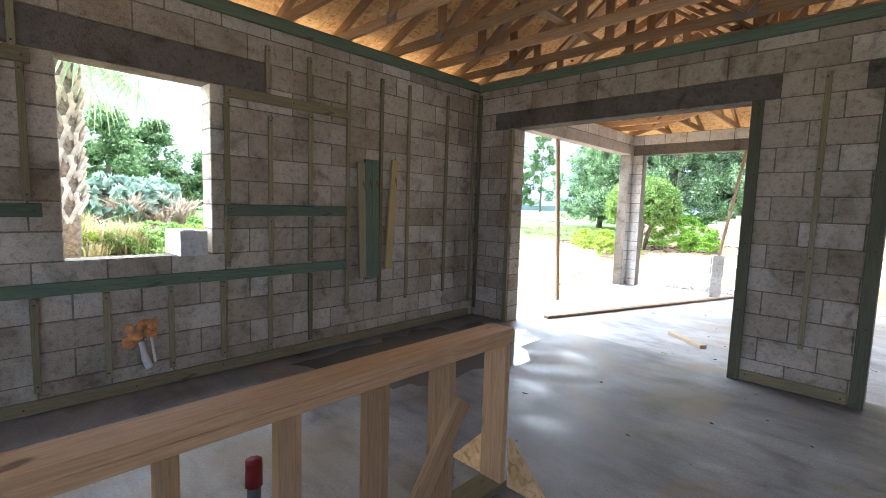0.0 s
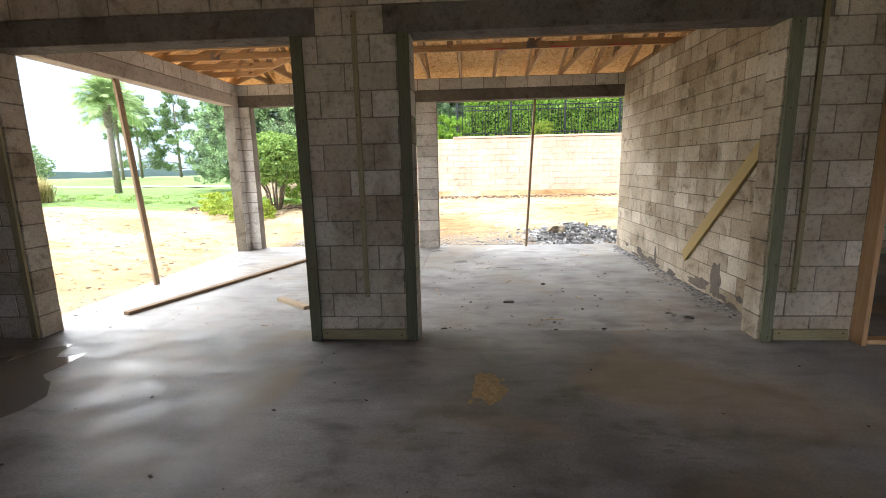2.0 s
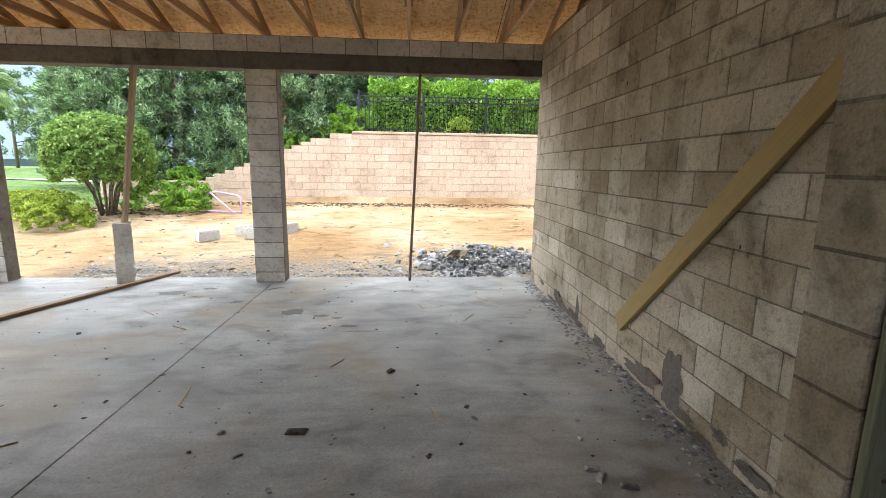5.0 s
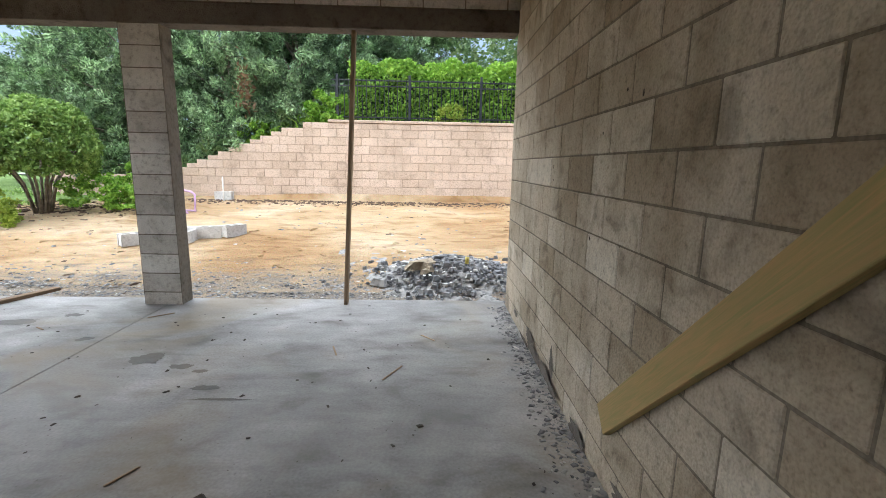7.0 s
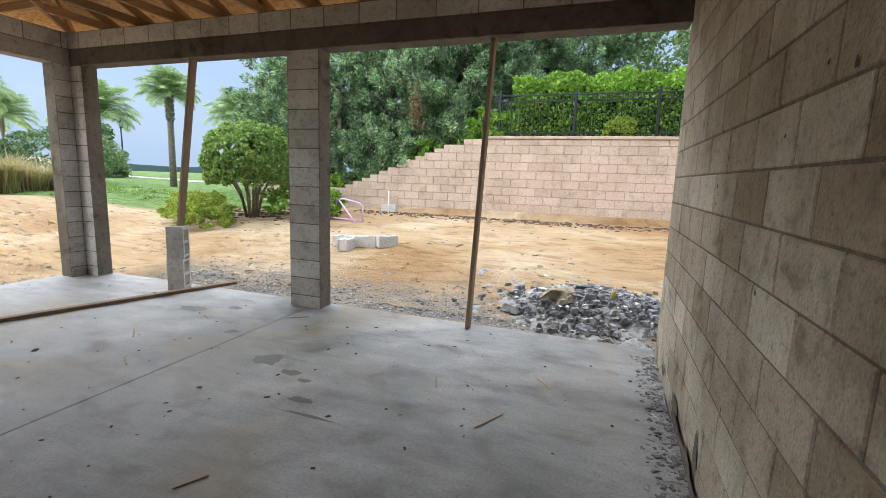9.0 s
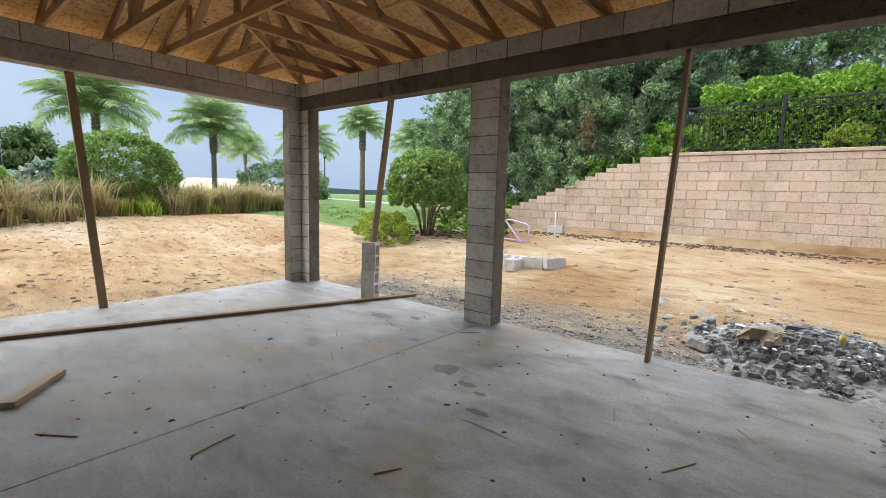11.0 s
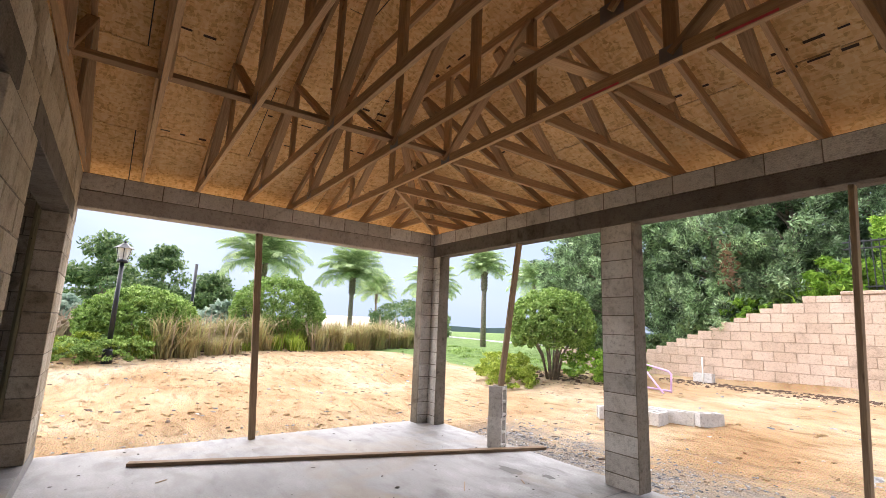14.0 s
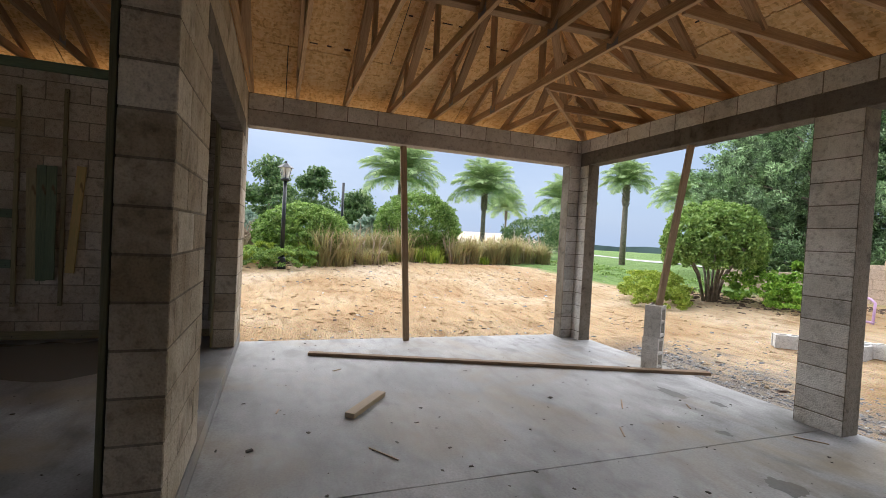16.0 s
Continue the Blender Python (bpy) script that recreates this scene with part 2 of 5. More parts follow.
tuft_shade(LEAF_CYPRESS, 2.6, 0.45, 1.55)
LEAF_HEDGE = leaf_material("hedge_leaf", (0.12, 0.25, 0.03), (0.26, 0.46, 0.06), (0.42, 0.62, 0.11))
LEAF_BUSH = leaf_material("clipped_leaf", (0.12, 0.2, 0.045), (0.23, 0.37, 0.085), (0.42, 0.56, 0.19))
LEAF_LIME = leaf_material("lime_leaf", (0.18, 0.26, 0.03), (0.33, 0.43, 0.06), (0.5, 0.57, 0.13))
LEAF_DARK = leaf_material("broad_leaf", (0.085, 0.15, 0.06), (0.165, 0.26, 0.105), (0.3, 0.38, 0.18), 0.35)
LEAF_PALM = leaf_material("palm_leaf", (0.2, 0.3, 0.12), (0.36, 0.48, 0.22), (0.52, 0.6, 0.33))
LEAF_BLUE = leaf_material("silver_leaf", (0.2, 0.28, 0.22), (0.31, 0.41, 0.33), (0.44, 0.53, 0.44))
STRAW = leaf_material("dry_grass_blade", (0.32, 0.26, 0.12), (0.5, 0.41, 0.22), (0.4, 0.42, 0.18))
PLUME = leaf_material("grass_plume", (0.34, 0.25, 0.18), (0.46, 0.34, 0.26), (0.55, 0.45, 0.36))
BARK = plain("grey_bark", (0.22, 0.18, 0.14), 0.9, 0, 0.4, 14)
BARK_PALM = plain("palm_bark", (0.24, 0.2, 0.16), 0.9, 0, 0.45, 18)
BOOT = plain("palm_boot", (0.5, 0.46, 0.4), 0.9, 0, 0.35, 10)
DEADLEAF = leaf_material("brown_dead_leaf", (0.15, 0.085, 0.05), (0.25, 0.15, 0.09), (0.34, 0.22, 0.14))


def ground_material():
    m, n, l, b = shader("ground", 0.95, 0.1)
    big = noise_node(n, l, 0.45, 6, world_space=True, dist=0.6)
    mid = noise_node(n, l, 2.2, 6, (1, 2.4, 1), world_space=True, dist=0.7)
    fine = noise_node(n, l, 45, 4, world_space=True)
    sand = ramp(n, l, big.outputs["Fac"], [(0.32, (0.36, 0.225, 0.115)), (0.5, (0.46, 0.33, 0.195)), (0.68, (0.55, 0.435, 0.305))])
    sand = mix(n, l, 0.6, sand, ramp(n, l, mid.outputs["Fac"], [(0.32, (0.5, 0.42, 0.33)), (0.46, (0.95, 0.93, 0.9)), (0.54, (1, 1, 1)), (0.68, (1.22, 1.2, 1.15))]), "MULTIPLY")
    sand = mix(n, l, 0.4, sand, fine.outputs["Color"], "OVERLAY")
    turf = ramp(n, l, mid.outputs["Fac"], [(0.3, (0.1, 0.17, 0.05)), (0.7, (0.19, 0.28, 0.09))])
    pos = n.new("ShaderNodeSeparateXYZ")
    l.new(n.new("ShaderNodeNewGeometry").outputs["Position"], pos.inputs[0])

    def mth(op, a, c):
        k = n.new("ShaderNodeMath")
        k.operation = op
        for i, v in enumerate((a, c)):
            if isinstance(v, (int, float)):
                k.inputs[i].default_value = v
            else:
                l.new(v, k.inputs[i])
        return k.outputs[0]
    u = mth("SUBTRACT", mth("MULTIPLY", pos.outputs["X"], -1.0), mth("ADD", mth("MULTIPLY", pos.outputs["Y"], 0.34), 9.4))
    v = mth("SUBTRACT", mth("SUBTRACT", pos.outputs["Y"], 15.4), mth("MULTIPLY", mth("ADD", pos.outputs["X"], 7.0), 0.45))
    w = mth("MAXIMUM", u, v)
    w = mth("ADD", w, mth("MULTIPLY", mth("SUBTRACT", mid.outputs["Fac"], 0.5), 1.6))
    g = n.new("ShaderNodeMapRange")
    g.inputs["From Min"].default_value, g.inputs["From Max"].default_value = -0.2, 0.4
    l.new(w, g.inputs["Value"])
    c = mix(n, l, g.outputs["Result"], sand, turf)
    near = n.new("ShaderNodeMapRange")
    near.inputs["From Min"].default_value, near.inputs["From Max"].default_value = 11.6, 10.5
    l.new(mth("ADD", pos.outputs["Y"], mth("MULTIPLY", mth("SUBTRACT", mid.outputs["Fac"], 0.5), 3.0)), near.inputs["Value"])
    side = n.new("ShaderNodeMapRange")
    side.inputs["From Min"].default_value, side.inputs["From Max"].default_value = -4.0, -2.8
    l.new(pos.outputs["X"], side.inputs["Value"])
    dirt = ramp(n, l, fine.outputs["Fac"], [(0.3, (0.2, 0.18, 0.155)), (0.7, (0.36, 0.34, 0.31))])
    c = mix(n, l, mth("MULTIPLY", mth("MULTIPLY", near.outputs["Result"], side.outputs["Result"]), 0.85), c, dirt)
    l.new(c, b.inputs["Base Color"])
    bump(n, l, b, mix(n, l, 0.4, mid.outputs["Fac"], fine.outputs["Fac"]), 1.0, 0.11)
    return m


GROUND = ground_material()



def rubble_material():
    m, n, l, b = shader("grey_rubble", 0.95, 0.1)
    c = ramp(n, l, n.new("ShaderNodeNewGeometry").outputs["Random Per Island"], [(0.0, (0.15, 0.15, 0.155)), (0.6, (0.29, 0.295, 0.305)), (0.85, (0.38, 0.375, 0.36)), (1.0, (0.62, 0.61, 0.58))])
    g = noise_node(n, l, 14, 5, world_space=True)
    c = mix(n, l, 0.8, c, ramp(n, l, g.outputs["Fac"], [(0.3, (0.45, 0.45, 0.46)), (0.5, (1, 1, 1)), (0.7, (1.2, 1.2, 1.2))]), "MULTIPLY")
    l.new(c, b.inputs["Base Color"])
    bump(n, l, b, g.outputs["Fac"], 1.0, 0.03)
    return m


RUBBLE = rubble_material()

# ---- building tools ----


def mesh_object(name, bm, mat, parent=None, label="", smooth=False):
    me = bpy.data.meshes.new(name)
    bm.to_mesh(me)
    bm.free()
    if mat:
        me.materials.append(mat)
    if smooth:
        for p in me.polygons:
            p.use_smooth = True
    ob = new(name, me)
    if parent:
        ob.parent = parent
    if label:
        ob["label"] = label
    return ob


def part(name, bm, material, parent, label=""):
    return mesh_object(name, bm, material, parent, label)


def thing(name, label, category, group="", at=(0, 0, 0)):
    e = new(name)
    e.location = at
    e.empty_display_size = 0.1
    return tagged(e, label, category, group)


def add_box(bm, x0, x1, y0, y1, z0, z1):
    vs = [bm.verts.new(p) for p in ((x0, y0, z0), (x1, y0, z0), (x1, y1, z0), (x0, y1, z0), (x0, y0, z1), (x1, y0, z1), (x1, y1, z1), (x0, y1, z1))]
    for f in ((3, 2, 1, 0), (4, 5, 6, 7), (0, 1, 5, 4), (1, 2, 6, 5), (2, 3, 7, 6), (3, 0, 4, 7)):
        bm.faces.new([vs[i] for i in f])


def box_bm(x0, x1, y0, y1, z0, z1, bevel=0.0):
    bm = bmesh.new()
    add_box(bm, x0, x1, y0, y1, z0, z1)
    if bevel:
        bmesh.ops.bevel(bm, geom=bm.edges[:], offset=bevel, segments=1, affect="EDGES")
    return bm


STOCK = {}


def stick(name, p0, p1, wide, deep, mat, parent=None, label="", up=(0, 0, 1), bevel=0.003):
    """A length of timber from p0 to p1; deep lies along up, wide across it. Its own x axis runs along the grain."""
    p0, p1 = Vector(p0), Vector(p1)
    d = p1 - p0
    n = d.length
    x = d.normalized()
    y = Vector(up).cross(x)
    if y.length < 1e-4:
        y = Vector((0, 1, 0)).cross(x)
    y.normalize()
    z = x.cross(y)
    key = (round(n, 3), wide, deep, mat.name)
    if key not in STOCK:
        ob = mesh_object(name, box_bm(-n / 2, n / 2, -wide / 2, wide / 2, -deep / 2, deep / 2, bevel), mat, parent, label)
        STOCK[key] = ob.data
    else:
        ob = new(name, STOCK[key])
        if parent:
            ob.parent = parent
        if label:
            ob["label"] = label
    base = parent.location if parent else Vector()
    m = Matrix((x, y, z)).transposed().to_4x4()
    m.translation = (p0 + p1) / 2 - base
    ob.matrix_local = m
    return ob


def tube(name, pts, radius, mat, parent=None, label="", taper=None, sides=8):
    bm = bmesh.new()
    pts = [Vector(p) for p in pts]
    rings = []
    for i, p in enumerate(pts):
        d = (pts[min(i + 1, len(pts) - 1)] - pts[max(i - 1, 0)]).normalized()
        a = d.orthogonal().normalized()
        b = d.cross(a)
        r = radius * (1 if taper is None else 1 + (taper - 1) * i / (len(pts) - 1))
        rings.append([bm.verts.new(p + (a * math.cos(k * math.tau / sides) + b * math.sin(k * math.tau / sides)) * r) for k in range(sides)])
    for i in range(len(rings) - 1):
        best = min(range(sides), key=lambda s: (rings[i][0].co - rings[i + 1][s].co).length)
        rings[i + 1] = rings[i + 1][best:] + rings[i + 1][:best]
        for k in range(sides):
            bm.faces.new((rings[i][k], rings[i][(k + 1) % sides], rings[i + 1][(k + 1) % sides], rings[i + 1][k]))
    bm.faces.new(rings[0][::-1])
    bm.faces.new(rings[-1])
    return mesh_object(name, bm, mat, parent, label, True)


def mesh_from(name, verts, faces, mat, parent=None, label=""):
    me = bpy.data.meshes.new(name)
    me.from_pydata(verts, [], faces)
    me.materials.append(mat)
    ob = new(name, me)
    if parent:
        ob.parent = parent
    if label:
        ob["label"] = label
    return ob


def leaves(name, centres, size, aspect, mat, parent=None, label="", droop=None, seed=1):
    """Many small folded leaves at the given centres."""
    rng = np.random.default_rng(seed)
    c = np.asarray(centres)
    n = len(c)
    d = rng.normal(size=(n, 3))
    if droop is not None:
        d = d * 0.55 + np.asarray(droop)
    d /= np.linalg.norm(d, axis=1)[:, None]
    s = np.cross(d, rng.normal(size=(n, 3)))
    s /= np.linalg.norm(s, axis=1)[:, None]
    k = (size * rng.uniform(0.6, 1.4, n))[:, None]
    up = np.cross(d, s) * k * aspect * 0.25
    a, b = c - d * k * 0.5, c + d * k * 0.5
    p, q = c + s * k * aspect * 0.5 + up, c - s * k * aspect * 0.5 + up
    verts = np.stack([a, p, b, q], axis=1).reshape(-1, 3)
    idx = np.arange(n)[:, None] * 4
    tri = np.concatenate([idx + [[0, 1, 2]], idx + [[0, 2, 3]]], axis=1).reshape(-1, 3)
    me = bpy.data.meshes.new(name)
    me.vertices.add(len(verts))
    me.vertices.foreach_set("co", verts.astype(np.float32).ravel())
    me.loops.add(tri.size)
    me.loops.foreach_set("vertex_index", tri.astype(np.int32).ravel())
    me.polygons.add(len(tri))
    me.polygons.foreach_set("loop_start", (np.arange(len(tri)) * 3).astype(np.int32))
    me.update(calc_edges=True)
    me.materials.append(mat)
    ob = new(name, me)
    if parent:
        ob.parent = parent
    if label:
        ob["label"] = label
    return ob


def shell_points(rng, n, radii, lump=0.12, inner=0.75, low=-1.0):
    """Points in the outer layer of a lumpy ellipsoid."""
    d = rng.normal(size=(n * 2, 3))
    d /= np.linalg.norm(d, axis=1)[:, None]
    d = d[d[:, 2] > low][:n]
    w = 1 + lump * np.sin(d[:, 0] * 7 + 1) * np.sin(d[:, 1] * 6 + 2) + lump * 0.6 * np.sin(d[:, 2] * 11 + d[:, 0] * 9)
    r = (inner + (1 - inner) * rng.uniform(0, 1, len(d)) ** 0.5) * w
    return d * r[:, None] * np.asarray(radii)


# ---- block walls ----
COURSE, UNIT = 0.2032, 0.4064
BLOCKS = {}


def block_mesh(lx, ly, lz, mat):
    key = (round(lx, 3), round(ly, 3), round(lz, 3), mat.name)
    if key not in BLOCKS:
        bm = box_bm(-lx / 2, lx / 2, -ly / 2, ly / 2, -lz / 2, lz / 2, min(0.006, lz * 0.1))
        me = bpy.data.meshes.new("block")
        bm.to_mesh(me)
        bm.free()
        me.materials.append(mat)
        BLOCKS[key] = me
    return BLOCKS[key]


def intervals(a0, a1, holes):
    out = [(a0, a1)]
    for h0, h1 in holes:
        out = [piece for s, e in out for piece in ((s, min(e, h0)), (max(s, h1), e)) if piece[1] - piece[0] > 0.02]
    return out


JIT = random.Random(7)
LATER = []


def block_wall(name, axis, t0, t1, a0, a1, z0, z1, holes=(), origin=None, label="", mat=BLOCK, joint=0.006, limit=None, proud=0.004, stagger=0.5):
    """A wall along axis 'x' or 'y', from t0 to t1 in thickness; holes are (a0, a1, z0, z1)."""
    origin = a0 if origin is None else origin
    bm = bmesh.new()
    pieces = []
    row = 0
    z = z0
    while z < z1 - 0.02:
        ze = min(z + COURSE, z1)
        cut = [(h[0], h[1]) for h in holes if h[2] < z + 0.05 and h[3] > z + 0.05]
        for s, e in intervals(a0, a1, cut):
            box = (s, e, t0 + proud, t1 - proud, z, ze) if axis == "x" else (t0 + proud, t1 - proud, s, e, z, ze)
            add_box(bm, *box)
            first = math.floor((s - origin) / UNIT) - 1
            for k in range(first, first + int((e - s) / UNIT) + 4):
                b0 = origin + (k + stagger * (row % 2)) * UNIT
                lo, hi = max(b0, s), min(b0 + UNIT, e)
                if hi - lo > 0.05:
                    g0 = 0.0 - 0.003 if lo == s and lo > a0 + 0.01 else joint / 2
                    g1 = 0.0 - 0.003 if hi == e and hi < a1 - 0.01 else joint / 2
                    pieces.append((lo + g0, hi - g1, z + joint / 2, ze - joint / 2))
        z = ze
        row += 1
    wall = tagged(mesh_object(name, bm, RETAIN_JOINT if mat == RETAIN else MORTAR), label, "wall", kind="structure")
    LATER.append((wall, pieces, axis, t0, t1, mat, limit))
    return wall


def lay_blocks():
    for wall, pieces, axis, t0, t1, mat, limit in LATER:
        for lo, hi, zl, zh in pieces:
            n, h, t = hi - lo, zh - zl, t1 - t0
            dims = (n, t, h) if axis == "x" else (t, n, h)
            ob = new("block", block_mesh(*dims, mat))
            ob.parent = wall
            mid = ((lo + hi) / 2, (t0 + t1) / 2 + JIT.uniform(-0.0015, 0.0015))
            ob.location = (mid[0], mid[1], (zl + zh) / 2) if axis == "x" else (mid[1], mid[0], (zl + zh) / 2)
            ob.rotation_euler = (0, JIT.uniform(-0.003, 0.003), 0) if axis == "x" else (JIT.uniform(-0.003, 0.003), 0, 0)


# ---- plan ----
WEST, EAST, SOUTH = -3.95, 9.6, -3.6      # inner faces of the house
HOUSE0, HOUSE1 = 4.705, 4.925              # wall between room and porch
FAR0, FAR1 = 9.88, 10.08                  # outer beam
PORCH = -0.13                             # porch slab
TOP, BEAM, HEAD = 3.048, 2.64, 2.44
RIDGE_X, PITCH = 4.0, 0.42
EAVE = 3.16


def west_plane(x):
    return EAVE + PITCH * (x + 4.15)


def far_plane(y):
    return EAVE + PITCH * (10.08 - y)


def ground_height(x, y):
    out = max(-4.3 - x, y - 10.3, x - 10, -4.5 - y, 0)
    h = -0.22 + 0.105 * min(out, 7.2) + 0.012 * min(max(out - 7.2, 0), 30)
    if out > 0.3:
        h += 0.05 * noise.noise((x * 0.6, y * 0.6, 0)) + 0.02 * noise.noise((x * 2.1, y * 2.1, 3))
    if y > 17 and x > -5:
        h += min((y - 17) * 4, 1.75) * min(1, max(0, (x + 4.2) / 4.2))
    if out > 45:
        h -= 0.03 * (out - 45)
    return max(h, -3)


# ground: one sheet with finer cells near the house
axis_x = [-900, -400, -200, -120, -80, -60, -48] + [-40 + 1.0 * i for i in range(24)] + [-16 + 0.3 * i for i in range(88)] + [11, 13, 16, 20, 30, 50, 90, 200, 500, 900]
axis_y = [-900, -300, -100, -50, -30, -20, -14, -10, -7, -5, -3, -1] + [0 + 0.3 * i for i in range(73)] + [22 + 1.0 * i for i in range(25)] + [50, 60, 75, 100, 160, 300, 900]
gv = [(x, y, ground_height(x, y)) for y in axis_y for x in axis_x]
nx = len(axis_x)
gf = [(j * nx + i, j * nx + i + 1, (j + 1) * nx + i + 1, (j + 1) * nx + i) for j in range(len(axis_y) - 1) for i in range(nx - 1)]
ground = mesh_from("ground", gv, gf, GROUND)
for poly in ground.data.polygons:
    poly.use_smooth = True
tagged(ground, "bare tan sand lot rising to green lawn", "ground", kind="structure")

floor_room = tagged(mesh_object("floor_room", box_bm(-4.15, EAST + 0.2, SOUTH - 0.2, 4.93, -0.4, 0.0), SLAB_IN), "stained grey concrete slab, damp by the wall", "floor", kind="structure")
porch_a = tagged(mesh_object("floor_porch", box_bm(-4.2, -0.3, 4.93, 10.12, -0.4, PORCH, 0.004), SLAB_OUT), "dusty light grey concrete porch slab", "floor", kind="structure")
porch_b = tagged(mesh_object("floor_porch_east", box_bm(-0.296, 3.285, 4.93, 10.12, -0.4, PORCH, 0.004), SLAB_OUT), "dusty light grey concrete porch slab", "floor", kind="structure")
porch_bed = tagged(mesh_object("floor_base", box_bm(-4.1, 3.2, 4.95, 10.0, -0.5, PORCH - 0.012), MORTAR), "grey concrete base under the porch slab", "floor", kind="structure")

WIN = (0.42, 1.37, 1.016, 2.38)
wall_west = block_wall("wall_west", "y", -4.15, WEST, -3.0, HOUSE0, 0, TOP, [(0.42, 1.37, 1.016, 2.38), (-0.1, 1.85, 2.34, 2.56)], label="unpainted concrete block wall with furring strips and a window opening")
LOP, ROP = (-3.36, -0.9), (0.02, 2.77)
wall_north = block_wall("wall_north", "x", HOUSE0, HOUSE1, -4.15, 3.485, 0, TOP,
                        [(*LOP, -1, HEAD), (LOP[0] - 0.3, LOP[1] + 0.2, HEAD, HEAD + COURSE - 0.01), (*ROP, -1, HEAD), (ROP[0] - 0.2, ROP[1] + 0.3, HEAD, HEAD + COURSE - 0.01)],
                        origin=-0.9, label="unpainted concrete block wall with two wide openings")
wall_porch = block_wall("wall_porch", "y", 3.285, 3.485, HOUSE1, 9.95, PORCH - 0.06, TOP, label="stained concrete block wall beside the porch")
beam_far = block_wall("beam_far", "x", FAR0, FAR1, -4.15, 3.285, BEAM + COURSE, TOP, label="single course of blocks on the porch beam", mat=COLUMN)
beam_west = block_wall("beam_west", "y", -4.15, -3.95, HOUSE1, FAR0, BEAM + COURSE, TOP, label="single course of blocks on the porch beam", mat=COLUMN)
column_mid = block_wall("column_mid", "x", 9.875, 10.085, -0.54, -0.15, PORCH - 0.07, BEAM, label="concrete block porch column", origin=-0.545, stagger=0, mat=COLUMN)
column_corner_a = block_wall("column_corner_a", "y", -4.15, -3.95, 9.68, 9.88, PORCH - 0.07, BEAM, label="concrete block corner column", stagger=0, mat=COLUMN, origin=9.68)
column_corner_b = block_wall("column_corner_b", "x", 9.88, 10.08, -4.15, -3.74, PORCH - 0.07, BEAM, label="concrete block corner column", stagger=0, mat=COLUMN, origin=-4.15)
wall_side_room = block_wall("wall_side_room", "x", 8.2, 8.4, 3.7, 9.6, 0, TOP, label="concrete block wall of the side room")

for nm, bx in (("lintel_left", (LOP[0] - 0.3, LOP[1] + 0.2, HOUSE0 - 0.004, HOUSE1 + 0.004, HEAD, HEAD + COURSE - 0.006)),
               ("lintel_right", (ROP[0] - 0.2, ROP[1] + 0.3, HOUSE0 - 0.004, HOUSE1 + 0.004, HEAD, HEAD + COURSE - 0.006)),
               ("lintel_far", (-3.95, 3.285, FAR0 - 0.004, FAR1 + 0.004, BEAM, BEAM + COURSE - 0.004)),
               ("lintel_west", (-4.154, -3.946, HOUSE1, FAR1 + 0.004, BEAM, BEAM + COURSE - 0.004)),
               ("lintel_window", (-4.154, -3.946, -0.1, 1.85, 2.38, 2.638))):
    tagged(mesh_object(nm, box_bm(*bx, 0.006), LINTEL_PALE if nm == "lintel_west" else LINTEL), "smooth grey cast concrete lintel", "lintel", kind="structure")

# plain unseen walls close the house behind the camera; openings added to light it
bm = bmesh.new()
for b in ((-4.15, -2.6, -3.8, -3.6, 0, TOP), (-2.6, 4.6, -3.8, -3.6, 0, 0.5), (-2.6, 4.6, -3.8, -3.6, 2.5, TOP), (4.6, 9.8, -3.8, -3.6, 0, TOP)):
    add_box(bm, *b)
tagged(mesh_object("wall_south", bm, BLOCK), "plain concrete block wall, unseen", "wall", kind="structure")
bm = bmesh.new()
for b in ((9.6, 9.8, -3.6, -2.6, 0, TOP), (9.6, 9.8, -2.6, 4.0, 2.6, TOP), (9.6, 9.8, 4.0, 6.0, 0, TOP), (9.6, 9.8, 6.0, 7.8, 0, 0.9), (9.6, 9.8, 6.0, 7.8, 2.3, TOP), (9.6, 9.8, 7.8, 8.4, 0, TOP)):
    add_box(bm, *b)
tagged(mesh_object("wall_east", bm, BLOCK), "plain concrete block wall, unseen", "wall", kind="structure")
tagged(mesh_object("wall_west_end", box_bm(-4.15, -3.95, -3.6, -3.0, 0, TOP), BLOCK), "plain concrete block wall, unseen", "wall", kind="structure")
tagged(mesh_object("floor_side_room", box_bm(3.485, 9.8, 4.93, 8.4, -0.4, -0.002), SLAB_IN), "grey concrete slab of the side room", "floor", kind="structure")

# ---- roof ----


